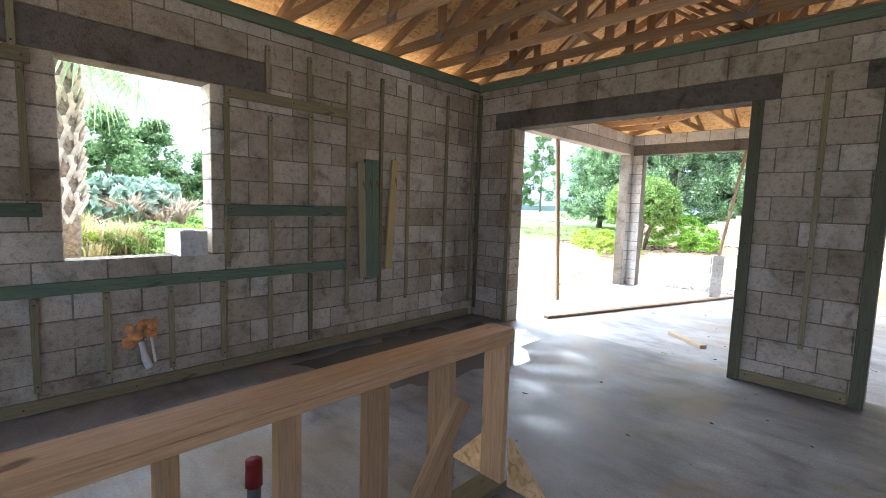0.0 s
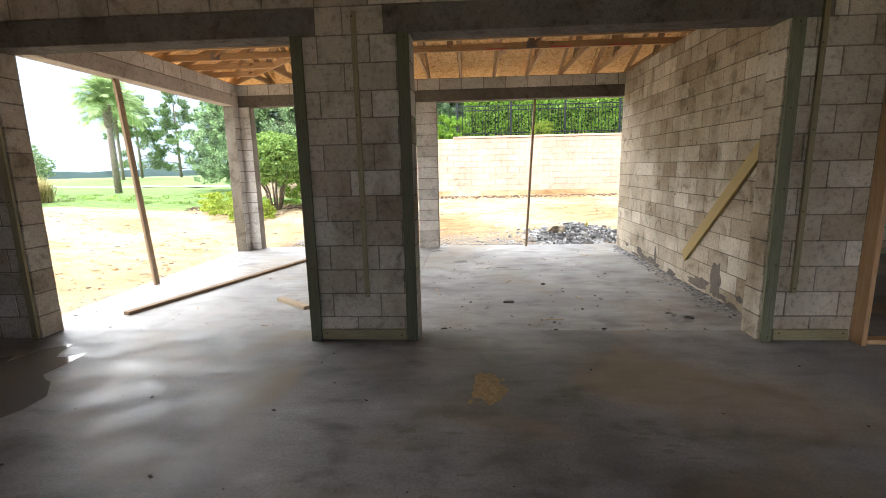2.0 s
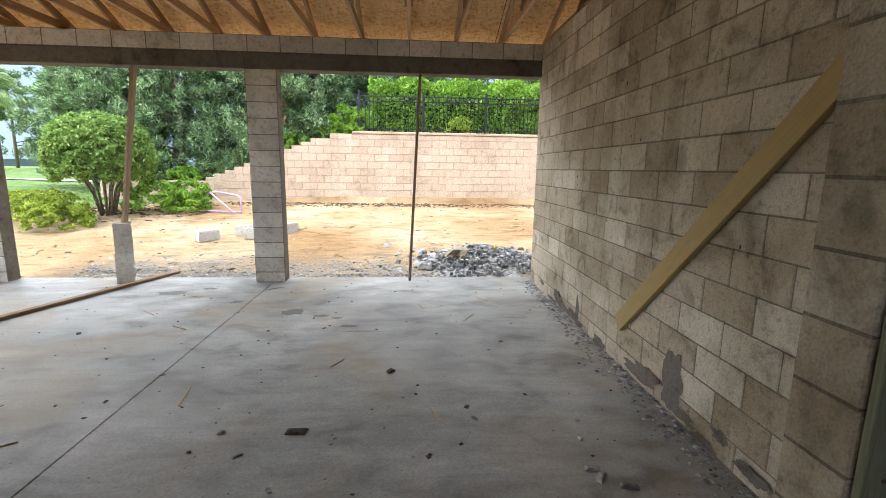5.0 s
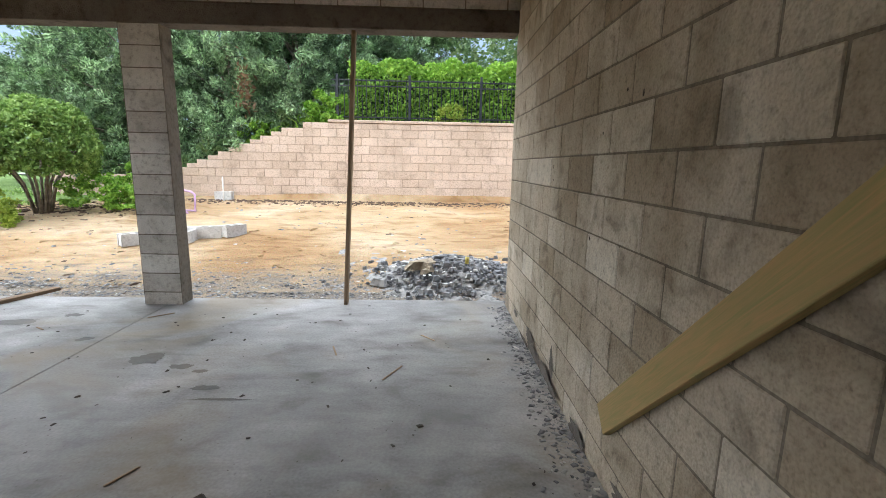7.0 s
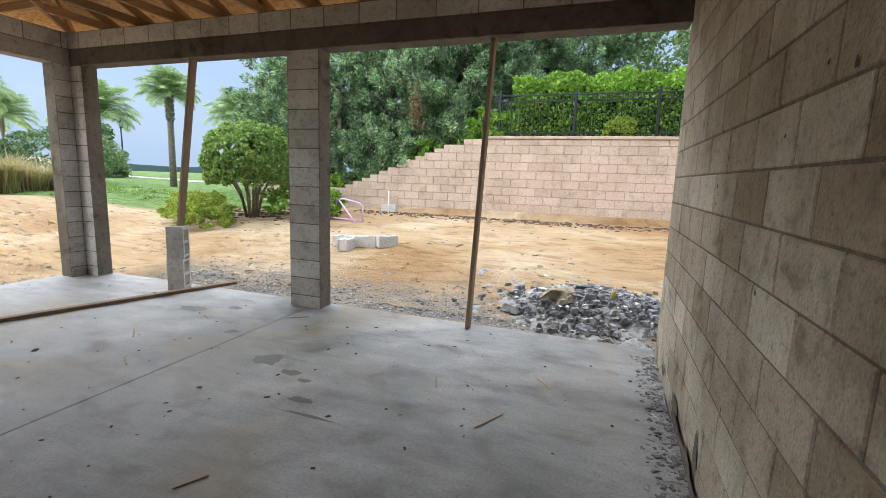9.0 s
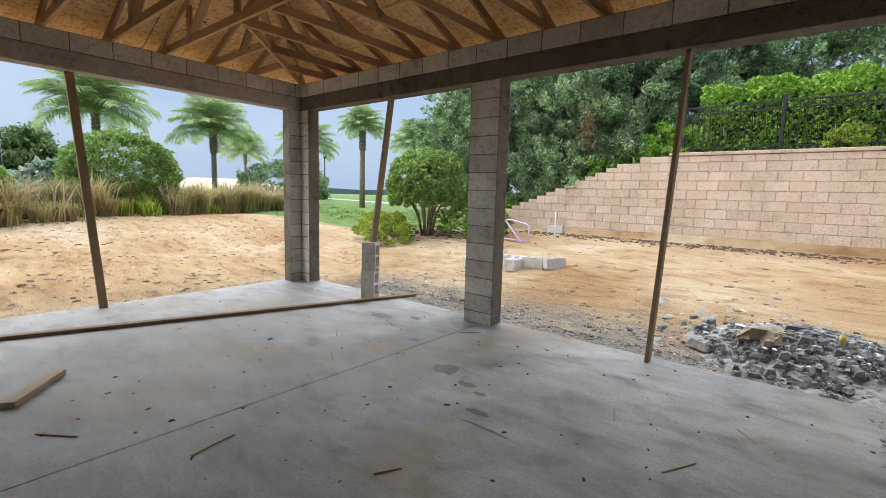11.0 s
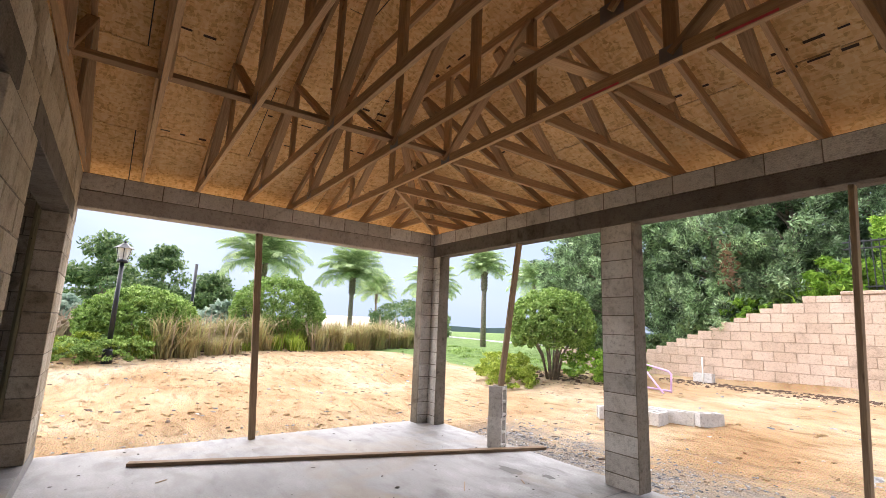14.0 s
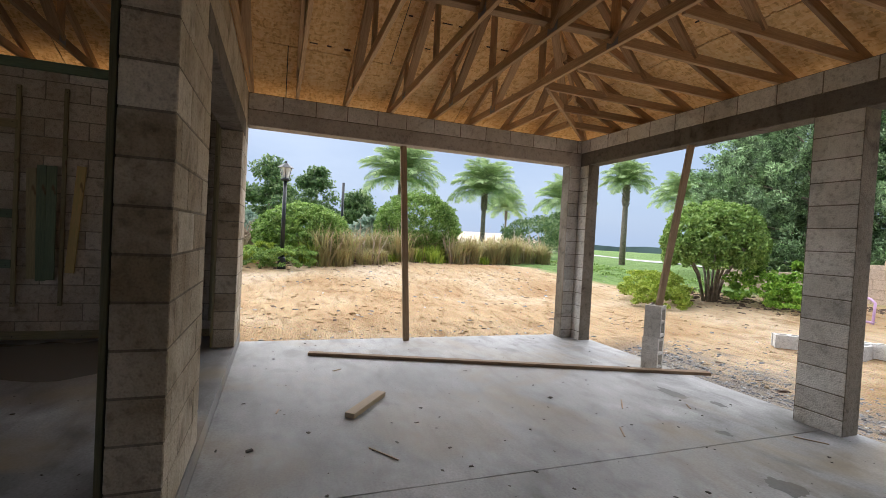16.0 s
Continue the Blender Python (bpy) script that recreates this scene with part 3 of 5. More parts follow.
def sheathing(name, corner, run, rise, along, rows, cols, cutters):
    """Strand boards in staggered rows under the roof; corner, then unit steps up the slope and along the eave."""
    bm = bmesh.new()
    up = Vector((run[0], run[1], rise)).normalized()
    al = Vector((*along, 0))
    nor = up.cross(al)
    nor = nor if nor.z > 0 else -nor
    for r in range(rows):
        for c in range(-1, cols):
            o = Vector(corner) + up * (r * 1.22) + al * (c * 2.44 + (r % 2) * 1.22)
            p = [o + up * 0.004 + al * 0.004, o + up * 1.213 + al * 0.004, o + up * 1.213 + al * 2.433, o + up * 0.004 + al * 2.433]
            vs = [bm.verts.new(q) for q in p] + [bm.verts.new(q + nor * 0.012) for q in p]
            for f in ((0, 1, 2, 3), (7, 6, 5, 4), (0, 4, 5, 1), (1, 5, 6, 2), (2, 6, 7, 3), (3, 7, 4, 0)):
                bm.faces.new([vs[i] for i in f])
            if r:
                for j in range(4):
                    q = o + al * (0.3 + 0.61 * j)
                    add_box(bm, q.x - 0.025, q.x + 0.025, q.y - 0.025, q.y + 0.025, q.z - 0.006, q.z + 0.004)
    for co, no in cutters:
        bmesh.ops.bisect_plane(bm, geom=bm.verts[:] + bm.edges[:] + bm.faces[:], plane_co=co, plane_no=no, clear_outer=True)
    bmesh.ops.recalc_face_normals(bm, faces=bm.faces)
    return tagged(mesh_object(name, bm, OSB), "orange-brown strand board roof sheathing seen from below", "ceiling", kind="structure")


OUT = 0.45
hip = (-4.15, 10.08, 0)
sheathing("ceiling_west", (-4.15 - OUT, -4.4, EAVE + 0.075 - PITCH * OUT), (1, 0), PITCH, (0, 1), 8, 8,
          [(hip, (1, 1, 0)), ((RIDGE_X, 0, 0), (1, 0, 0)), ((0, -4.2, 0), (0, -1, 0))])
sheathing("ceiling_far", (-4.15 - OUT, 10.08 + OUT, EAVE + 0.075 - PITCH * OUT), (0, -1), PITCH, (1, 0), 8, 9,
          [(hip, (-1, -1, 0)), ((12.15, 10.08, 0), (1, -1, 0))])
sheathing("ceiling_east", (12.15 + OUT, -4.4, EAVE + 0.075 - PITCH * OUT), (-1, 0), PITCH, (0, 1), 8, 8,
          [((12.15, 10.08, 0), (-1, 1, 0)), ((RIDGE_X, 0, 0), (-1, 0, 0)), ((0, -4.2, 0), (0, -1, 0))])
zr = west_plane(RIDGE_X) + 0.1
zo = EAVE - PITCH * OUT + 0.1
rv = [(-4.6, -4.2, zo), (-4.6, 10.53, zo), (12.6, 10.53, zo), (12.6, -4.2, zo), (RIDGE_X, -4.2, zr), (RIDGE_X, 1.93, zr)]
# Dark sheet added above the sheathing; it stops light through the board gaps.
tagged(mesh_from("roof", rv, [(0, 4, 5, 1), (1, 5, 2), (2, 5, 4, 3)], LIGHT_BLOCK), "dark sheet added over the boards to block light", "roof", kind="structure")
tagged(mesh_from("gable_south", [(-4.6, -4.19, 2.9), (12.6, -4.19, 2.9), (RIDGE_X, -4.19, zr)], [(0, 1, 2)], OSB), "strand board closing the roof end", "wall", kind="structure")

# fascia along the eaves
stick_args = dict(up=(0, 0, 1))


def fascia(name, p0, p1):
    ob = stick(name, p0, p1, 0.038, 0.14, PINE)
    return tagged(ob, "raw pine board along the roof edge", "fascia", kind="structure")


fascia("trim_eave_west", (-4.59, -4.2, 2.98), (-4.59, 10.5, 2.98))
fascia("trim_eave_far", (-4.6, 10.52, 2.98), (12.6, 10.52, 2.98))

CH, PL = 0.089, 0.038
PLATE = 3.05


def truss(y, x0=-4.15, x1=12.15, flat=None, mark=False):
    """A roof truss across the house at y, its top flat where the end slope is lower than the ridge."""
    lab = "raw pine roof truss with metal connector plates" if not mark else "double pine girder truss with pink marks"
    t = thing("roof_truss", lab, "truss", "roof trusses over the house", (0, y, PLATE))
    zc = PLATE + CH / 2
    stick("bottom_chord", (x0, y, zc), (x1, y, zc), PL, CH, TRUSS, t)
    cap = min(west_plane(RIDGE_X), flat if flat else 99) - 0.03
    xa = x0 + max(0.05, (cap - EAVE) / PITCH)
    xb = x1 - (xa - x0)

    def under(x):
        return min(cap, west_plane(x) - 0.03, EAVE + PITCH * (12.15 - x) - 0.03)
    stick("top_chord", (x0 - 0.42, y, under(x0 - 0.42)), (xa, y, cap), PL, CH, TRUSS, t)
    stick("top_chord", (xb, y, cap), (x1 + 0.42, y, under(x1 + 0.42)), PL, CH, TRUSS, t)
    if xb - xa > 0.3:
        stick("top_chord", (xa, y, cap), (xb, y, cap), PL, CH, TRUSS, t)
    k = 0
    x = x0 + 0.9
    while x < x1 - 0.6:
        zt = under(x) - 0.03
        stick("web", (x, y, zc), (x, y, zt), PL, CH, TRUSS, t, up=(1, 0, 0))
        x2 = min(x + 1.15, x1 - 0.6)
        if x2 - x > 0.5 and k % 4 != 3:
            stick("web", (x, y, zt if k % 2 else zc), (x2, y, zc if k % 2 else under(x2) - 0.03), PL, CH, TRUSS, t, up=(0, 1, 0))
        if k % 2 == 0:
            for s in (-1, 1):
                part("connector_plate", box_bm(x - 0.07, x + 0.07, s * 0.0205 - 0.0008, s * 0.0205 + 0.0008, 0.005, 0.105), STEEL, t, "grey toothed metal plate")
        x += 1.15
        k += 1
    if mark:
        for xm in (0.7, 1.6, 2.4):
            part("marking", box_bm(xm, xm + 0.3, -0.0225, -0.0195, 0.005, 0.02), PINK, t, "pink paint mark")
    return t


for y in (-3.4, -2.8, -2.2, -1.6, -1.0, -0.39, 0.22, 0.83, 1.44, 2.05, 2.66, 3.27, 3.88, 4.45):
    truss(y, flat=far_plane(y))
truss(4.95, flat=far_plane(4.95))
for y in (5.5, 6.12, 6.74, 7.36):
    truss(y, flat=far_plane(y))
truss(7.95, flat=far_plane(7.95), mark=True)


def jack(p0, p1, rise_dir):
    """A short hip truss from the beam at p0 to the girder or hip at p1."""
    t = thing("jack_truss", "short raw pine hip jack truss on the porch beam", "truss", "hip jack trusses of the porch", (p0[0], p0[1], PLATE))
    zc = PLATE + CH / 2
    a, b = Vector((*p0, zc)), Vector((*p1, zc))
    d = (b - a).normalized()
    n = (b - a).length
    stick("bottom_chord", a, b, PL, CH, TRUSS, t)
    lo = a - d * 0.42
    stick("top_chord", (lo.x, lo.y, EAVE - 0.03 - PITCH * 0.42 * rise_dir), (b.x, b.y, EAVE - 0.03 + PITCH * n * rise_dir), PL, CH, TRUSS, t)
    if n > 1.2:
        m = a + d * (n * 0.62)
        e = a + d * n
        stick("web", m, (e.x, e.y, EAVE - 0.06 + PITCH * n * rise_dir), PL, CH, TRUSS, t, up=d.cross(Vector((0, 0, 1))))
    return t


for i in range(13):
    x = -3.34 + 0.61 * i
    reach = min(2.08, x + 4.15)
    jack((x, 10.08), (x, 10.08 - reach), 1)
for y in (8.56, 9.17):
    jack((-4.15, y), (-4.15 + (10.08 - y), y), 1)
jack((-4.15, 10.08), (-2.07, 8.0), 0.707)

brace = stick("lateral_brace", (-1.12, 4.9, PLATE + CH + 0.02), (-0.98, 7.99, PLATE + CH + 0.02), 0.089, 0.038, TRUSS)
tagged(brace, "long pine brace across the truss chords", "brace")
brace = stick("lateral_brace", (-2.3, -3.4, PLATE + CH + 0.02), (-2.25, 4.5, PLATE + CH + 0.02), 0.089, 0.038, TRUSS)
tagged(brace, "long pine brace across the truss chords", "brace")
scrap = stick("splintered_board", (0.75, 7.25, PLATE + CH + 0.02), (1.0, 8.6, PLATE + CH + 0.02), 0.09, 0.03, PINE)
tagged(scrap, "splintered pale board lying across the trusses", "board")

# ---- timber on the walls ----
plate_w = stick("top_plate_west", (-4.02, -3.0, 3.03), (-4.02, 4.66, 3.03), 0.2, 0.04, GREEN)
tagged(stick("trim_plate_west", (-3.925, -3.0, 2.985), (-3.925, 4.66, 2.985), 0.038, 0.089, GREEN), "green treated board along the wall top", "plate", kind="structure")
tagged(plate_w, "green treated sill plate on the wall top", "plate", kind="structure")
tagged(stick("trim_plate_north", (-3.93, HOUSE0 - 0.02, 2.985), (3.48, HOUSE0 - 0.02, 2.985), 0.038, 0.089, GREEN), "green treated board along the wall top", "plate", kind="structure")


nb = bmesh.new()
bmesh.ops.create_cone(nb, cap_ends=True, segments=8, radius1=0.007, radius2=0.006, depth=0.004)
NAIL = bpy.data.meshes.new("nail")
nb.to_mesh(NAIL)
nb.free()
NAIL.materials.append(CHIP)


def strip(p0, p1, mat=TREATED, wide=0.04, face="x", label="narrow pressure-treated furring strip nailed to the block wall"):
    up = (1, 0, 0) if face == "x" else (0, 1, 0)
    ob = stick("furring_strip", p0, p1, wide, 0.027, mat, up=up)
    n = (Vector(p1) - Vector(p0)).length
    for k in range(max(2, int(n / 0.6) + 1)):
        nail = new("nail", NAIL)
        nail.parent = ob
        nail.location = (-n / 2 + 0.04 + (n - 0.08) * k / max(1, int(n / 0.6)) if n > 0.6 else (-n / 2 + 0.04, n / 2 - 0.04)[k], wide * JIT.uniform(-0.2, 0.2), 0.0135 if face == "x" else -0.0135)
    return tagged(ob, label, "strip", "furring strips on the walls")


SX = WEST + 0.0155
for y, z0, z1 in ((1.84, 2.39, 2.79), (2.24, 2.39, 2.79), (1.49, 1.42, 2.29), (1.86, 1.44, 2.2), (2.25, 1.44, 2.29), (1.48, 0.9, 1.33), (1.86, 0.9, 1.32), (2.25, 0.9, 1.32),
                  (2.67, 0.37, 2.76), (3.09, 0.38, 2.78), (3.48, 0.38, 2.79), (4.1, 0.39, 2.79), (4.6, 0.2, 2.9), (0.25, 0.15, 0.78), (0.64, 0.15, 0.78), (1.05, 0.13, 0.78), (1.44, 0.13, 0.78),
                  (1.85, 0.12, 0.78), (2.25, 0.12, 0.78), (0.25, 1.42, 2.28), (-0.15, 0.15, 2.8), (-0.75, 0.15, 2.8), (-1.35, 0.15, 2.8), (0.22, 2.36, 2.9)):
    strip((SX, y, z0), (SX, y, z1))
for y0, y1, z, mat in ((1.47, 2.67, 2.34, TREATED), (1.47, 2.65, 1.375, GREEN), (-1.5, 2.65, 0.835, GREEN), (-1.5, 0.32, 1.36, GREEN), (-1.5, 0.3, 2.32, TREATED)):
    strip((WEST + 0.025, y0, z), (WEST + 0.025, y1, z), mat, 0.089, label="treated nailing board fixed level across the block wall")
strip((SX, -3.0, 0.055), (SX, 4.6, 0.055), TREATED, 0.09, label="treated base strip along the foot of the wall")
NY = HOUSE0 - 0.0155
strip((-0.4, NY, 0.38), (-0.4, NY, 2.6), face="y")
for x in (-0.85, -0.03, 2.82):
    strip((x, NY - 0.006, 0.0), (x, NY - 0.006, HEAD), BUCK, 0.089, "y", "green treated buck board at the opening edge")
strip((-0.8, NY, 0.055), (-0.08, NY, 0.055), TREATED, 0.09, "y", "treated base strip along the foot of the wall")
strip((2.88, NY, 0.055), (3.45, NY, 0.055), TREATED, 0.09, "y", "treated base strip along the foot of the wall")
strip((3.0, NY, 0.4), (3.0, NY, 2.9), face="y")
strip((-3.4, NY, 0.0), (-3.4, NY, HEAD), TREATED, 0.06, "y", "treated buck board at the opening edge")
strip((-3.9, NY, 0.1), (-3.9, NY, 2.9), face="y")
strip((6.9, 8.19, 0.4), (6.9, 8.19, 2.6), face="y")
strip((3.8, 8.19, 0.055), (9.5, 8.19, 0.055), TREATED, 0.09, "y", "treated base strip along the foot of the wall")
strip((3.8, 8.19, 2.98), (9.5, 8.19, 2.98), GREEN, 0.09, "y", "green treated board along the wall top")

# leaning boards
for i, (y0, y1, z0, z1, mat) in enumerate(((2.84, 2.81, 0.68, 1.88, TREATED), (2.92, 2.9, 0.66, 1.92, GREEN), (3.0, 2.99, 0.67, 1.92, GREEN), (3.18, 3.26, 0.75, 1.94, BRACE))):
    ob = stick("board", (WEST + 0.05, y0, z0), (WEST + 0.04, y1, z1), 0.085, 0.03, mat, up=(1, 0, 0))
    tagged(ob, "short green treated board fixed upright on the wall", "board", "boards stacked on the wall")

# spray foam and drain stub
drain = thing("drain_stub", "white drain stub in orange spray foam in the wall", "pipe", at=(WEST, 0.83, 0.4))
bm = bmesh.new()
for k in range(14):
    mm = Matrix.Translation((JIT.uniform(0, 0.04), JIT.uniform(-0.09, 0.09), JIT.uniform(-0.03, 0.12))) @ Matrix.Diagonal((0.03, JIT.uniform(0.02, 0.045), JIT.uniform(0.02, 0.04), 1))
    bmesh.ops.create_icosphere(bm, subdivisions=2, radius=1, matrix=mm)
part("foam", bm, FOAM, drain, "orange expanding foam")
tube("pipe", [(0.02, 0.02, -0.02), (0.05, 0.03, -0.15), (0.12, 0.04, -0.2)], 0.028, PVC, drain, "white plastic pipe")
tube("vent_pipe", [(0.04, 0.07, 0.05), (0.06, 0.09, -0.18)], 0.01, PVC, drain, "thin white plastic pipe")

# ---- half wall ----
HX0, HX1, HTOP = -1.45, -1.305, 0.86
half = thing("half_wall", "bare pine stud half wall with a double top plate", "stud wall", at=(-1.38, 0.0, 0))
HM = (HX0 + HX1) / 2
stick("top_plate", (HM, -2.6, HTOP - 0.019), (HM, 1.9, HTOP - 0.019), 0.145, 0.038, PINE, half)
stick("top_plate", (HM, -2.6, HTOP - 0.058), (HM, 1.9, HTOP - 0.058), 0.142, 0.038, PINE, half)
stick("bottom_plate", (HM, -2.6, 0.019), (HM, 1.9, 0.019), 0.14, 0.038, TREATED, half)
for y in (1.86, 1.45, 1.07, 0.7, 0.34, -0.06, -0.5, -0.9, -1.3, -1.7, -2.1, -2.5):
    stick("stud", (HM, y, 0.038), (HM, y, HTOP - 0.077), 0.038, 0.14, PINE, half, up=(1, 0, 0))
stick("brace", (HM + 0.08, 1.1, 0.03), (HM + 0.08, 1.5, 0.6), 0.038, 0.089, PINE, half, up=(0, 1, 0))
for s in (-1, 1):
    bm = bmesh.new()
    f = [bm.verts.new(p) for p in ((s * 0.072, 1.9, 0.0), (s * 0.33, 1.9, 0.0), (s * 0.072, 1.9, 0.27))]
    g = [bm.verts.new(v.co + Vector((0, 0.018, 0))) for v in f]
    bm.faces.new(f), bm.faces.new(g[::-1])
    for k in range(3):
        bm.faces.new((f[k], g[k], g[(k + 1) % 3], f[(k + 1) % 3]))
    bmesh.ops.recalc_face_normals(bm, faces=bm.faces)
    part("gusset", bm, OSB, half, "triangular strand board gusset")

riser = thing("capped_pipe", "grey drain pipe with a red cap standing in the slab", "pipe", at=(-1.8, 0.77, 0))
tube("pipe", [(0, 0, 0), (0, 0, 0.3)], 0.03, DARKPIPE, riser)
tube("cap", [(0, 0, 0.28), (0, 0, 0.38), (0, 0, 0.39)], 0.036, REDCAP, riser, "red rubber cap")

# ---- door frame to the side room ----
frame_door = thing("door_frame", "raw pine stud door framing at the side room", "door frame", at=(3.75, 4.76, 0))
stick("stud", (3.505, 4.66, 0), (3.505, 4.66, 2.9), 0.038, 0.14, PINE, frame_door, up=(0, 1, 0))
stick("stud", (4.06, 4.72, 0), (4.06, 4.72, 2.9), 0.09, 0.14, PINE, frame_door, up=(0, 1, 0))
stick("stud", (4.2, 4.72, 0), (4.2, 4.72, 2.9), 0.04, 0.14, PINE, frame_door, up=(0, 1, 0))
stick("header", (3.49, 4.72, 2.95), (4.3, 4.72, 2.95), 0.14, 0.1, PINE, frame_door)
stick("sill", (3.55, 4.66, 0.02), (4.05, 4.66, 0.02), 0.09, 0.038, PINE, frame_door)

# ---- porch things ----


def prop(p0, p1, label):
    ob = stick("wooden_prop", p0, p1, 0.038, 0.089, WEATHERED, up=(0, 1, 0))
    return tagged(ob, label, "prop", "timber props under the beams")


prop((-4.02, 7.13, PORCH), (-4.08, 6.96, BEAM), "weathered timber prop between slab and beam")
prop((1.55, 9.96, PORCH), (1.68, 9.96, BEAM), "weathered timber prop between slab and beam")
prop((-2.2, 9.9, 0.67), (-1.92, 9.95, BEAM), "leaning timber prop on stacked concrete blocks")


def cmu(name, at, rz=0.0, upright=False, label="grey hollow concrete block"):
    """A hollow block with two cells and grooved ends."""
    bm = bmesh.new()
    L, W, H, w = 0.397, 0.194, 0.194, 0.032
    for b in ((-L / 2, L / 2, -W / 2, -W / 2 + w, 0, H), (-L / 2, L / 2, W / 2 - w, W / 2, 0, H), (-0.016, 0.016, -W / 2 + w, W / 2 - w, 0, H),
              (-L / 2 + 0.012, -L / 2 + 0.045, -W / 2 + w, W / 2 - w, 0, H), (L / 2 - 0.045, L / 2 - 0.012, -W / 2 + w, W / 2 - w, 0, H)):
        add_box(bm, *b)
    ob = mesh_object(name, bm, COLUMN if upright else PALE)
    m = pose(*at, 0, 0, rz)
    if upright:
        m = m @ pose(0.097, 0, 0.1985, 0, -90, 0) @ pose(0, 0, 0)
    ob.matrix_world = m
    return tagged(ob, label, "concrete block", "loose concrete blocks")


cmu("concrete_block", (-2.23, 9.87, PORCH), 25, True, "grey concrete block standing on end under a prop")
cmu("concrete_block", (-2.22, 9.87, PORCH + 0.399), 28, True, "grey concrete block stacked on end under a prop")
for x, y, r in ((-1.72, 12.95, 4), (-1.3, 13.0, 8), (-0.95, 13.08, 60), (-1.55, 12.72, 95), (-2.35, 12.6, 50), (-2.62, 16.6, 3)):
    cmu("concrete_block", (x, y, ground_height(x, y)), r, label="pale grey hollow concrete block lying on sand")
b = cmu("concrete_block", (WEST - 0.1, 1.2, 1.018), 0, label="grey concrete block resting on the window sill")

plank = stick("long_plank", (-3.41, 5.75, PORCH + 0.02), (-1.82, 10.37, PORCH + 0.02), 0.089, 0.038, SHADED_WOOD)
tagged(plank, "long weathered pine board lying on the slab", "board")
offcut = stick("board_offcut", (-1.4, 5.95, PORCH + 0.022), (-1.87, 6.31, PORCH + 0.022), 0.089, 0.042, PALE_WOOD)
tagged(offcut, "short pale pine offcut lying on the slab", "board")
lean = stick("brace_board", (3.262, 7.1, 0.22), (3.262, 5.0, 2.22), 0.14, 0.038, BRACE, up=(1, 0, 0))
tagged(lean, "wide yellow-green treated board slanting against the block wall", "board")

# damp sand patch on the room slab
bm = bmesh.new()
bmesh.ops.create_grid(bm, x_segments=14, y_segments=14, size=1)
for v in bm.verts:
    d = math.hypot(v.co.x, v.co.y)
    hgt = max(0, 0.9 - d + 0.5 * noise.noise((v.co.x * 2, v.co.y * 2, 5)))
    v.co = Vector((0.57 + v.co.x * 0.16, 3.86 + v.co.y * 0.26, -0.004 + 0.012 * min(1, hgt * 2) + 0.004 * noise.noise((v.co.x * 9, v.co.y * 9, 1))))
SANDY = plain("spilt_sand", (0.4, 0.29, 0.15), 0.95, 0, 0.3, 40)
tagged(mesh_object("sand_patch", bm, SANDY, smooth=True), "small heap of spilt tan sand on the slab", "sand", kind="stuff")

# puddle by the opening
bm = bmesh.new()
ring = []
for k in range(60):
    a = k * math.tau / 60
    r = 1 + 0.35 * noise.noise((math.cos(a) * 2.2, math.sin(a) * 2.2, 2)) + 0.2 * noise.noise((math.cos(a) * 6, math.sin(a) * 6, 7))
    ring.append(bm.verts.new((-3.12 + 0.68 * r * math.cos(a), 3.2 + 1.3 * r * math.sin(a), 0.0035)))
bm.faces.new(ring)
m, n, l, pb = shader("water_film", 0.1, 0.5)
pb.inputs["Base Color"].default_value = (0.17, 0.162, 0.15, 1)
tagged(mesh_object("puddle", bm, m), "shallow rain puddle on the concrete slab", "puddle", kind="stuff")


STAIN = concrete("damp_stain", (0.1, 0.098, 0.095), (0.18, 0.175, 0.17), 0.15)


def blob(name, centre, rx, ry, mat, label, seed, wall=False, category="stain"):
    """A thin irregular patch on the floor, or on the porch wall."""
    bmx = bmesh.new()
    rim = []
    for k in range(36):
        a = k * math.tau / 36
        q = 1 + 0.45 * noise.noise((math.cos(a) * 1.6, math.sin(a) * 1.6, seed)) + 0.3 * noise.noise((math.cos(a) * 5, math.sin(a) * 5, seed + 3))
        u, v = rx * q * math.cos(a), ry * q * math.sin(a)
        rim.append(bmx.verts.new((centre[0] - 0.003, centre[1] + u, centre[2] + v) if wall else (centre[0] + u, centre[1] + v, centre[2] + 0.0025)))
    bmx.faces.new(rim if not wall else rim[::-1])
    return tagged(mesh_object(name, bmx, mat), label, category, kind="stuff")


for k, (x, y, rx, ry) in enumerate(((0.31, 8.51, 0.13, 0.09), (0.62, 8.38, 0.09, 0.04), (-1.36, 9.3, 0.2, 0.07), (-1.0, 9.5, 0.08, 0.05), (0.8, 8.3, 0.05, 0.03), (-0.45, 8.9, 0.06, 0.05), (1.1, 7.9, 0.22, 0.012), (0.95, 8.05, 0.1, 0.03))):
    blob("damp_stain", (x, y, PORCH), rx, ry, STAIN, "dark damp stain on the porch slab", k * 3.1)
PRINT = concrete("tread_print", (0.15, 0.145, 0.135), (0.24, 0.23, 0.21), 0.15)
rp = random.Random(17)
for row, (x0, y0, dx, dy) in enumerate(((0.12, 3.35, 0.05, -0.17), (0.36, 3.5, 0.02, -0.17), (0.95, 3.75, 0.1, -0.11), (1.15, 3.55, 0.11, -0.1))):
    for k in range(6):
        blob("tread_print", (x0 + dx * k + rp.uniform(-0.02, 0.02), y0 + dy * k, 0.0), rp.uniform(0.03, 0.055), rp.uniform(0.01, 0.018), PRINT, "dark tyre tread print on the dusty slab", row * 7 + k * 1.7, category="print")
rw = random.Random(23)
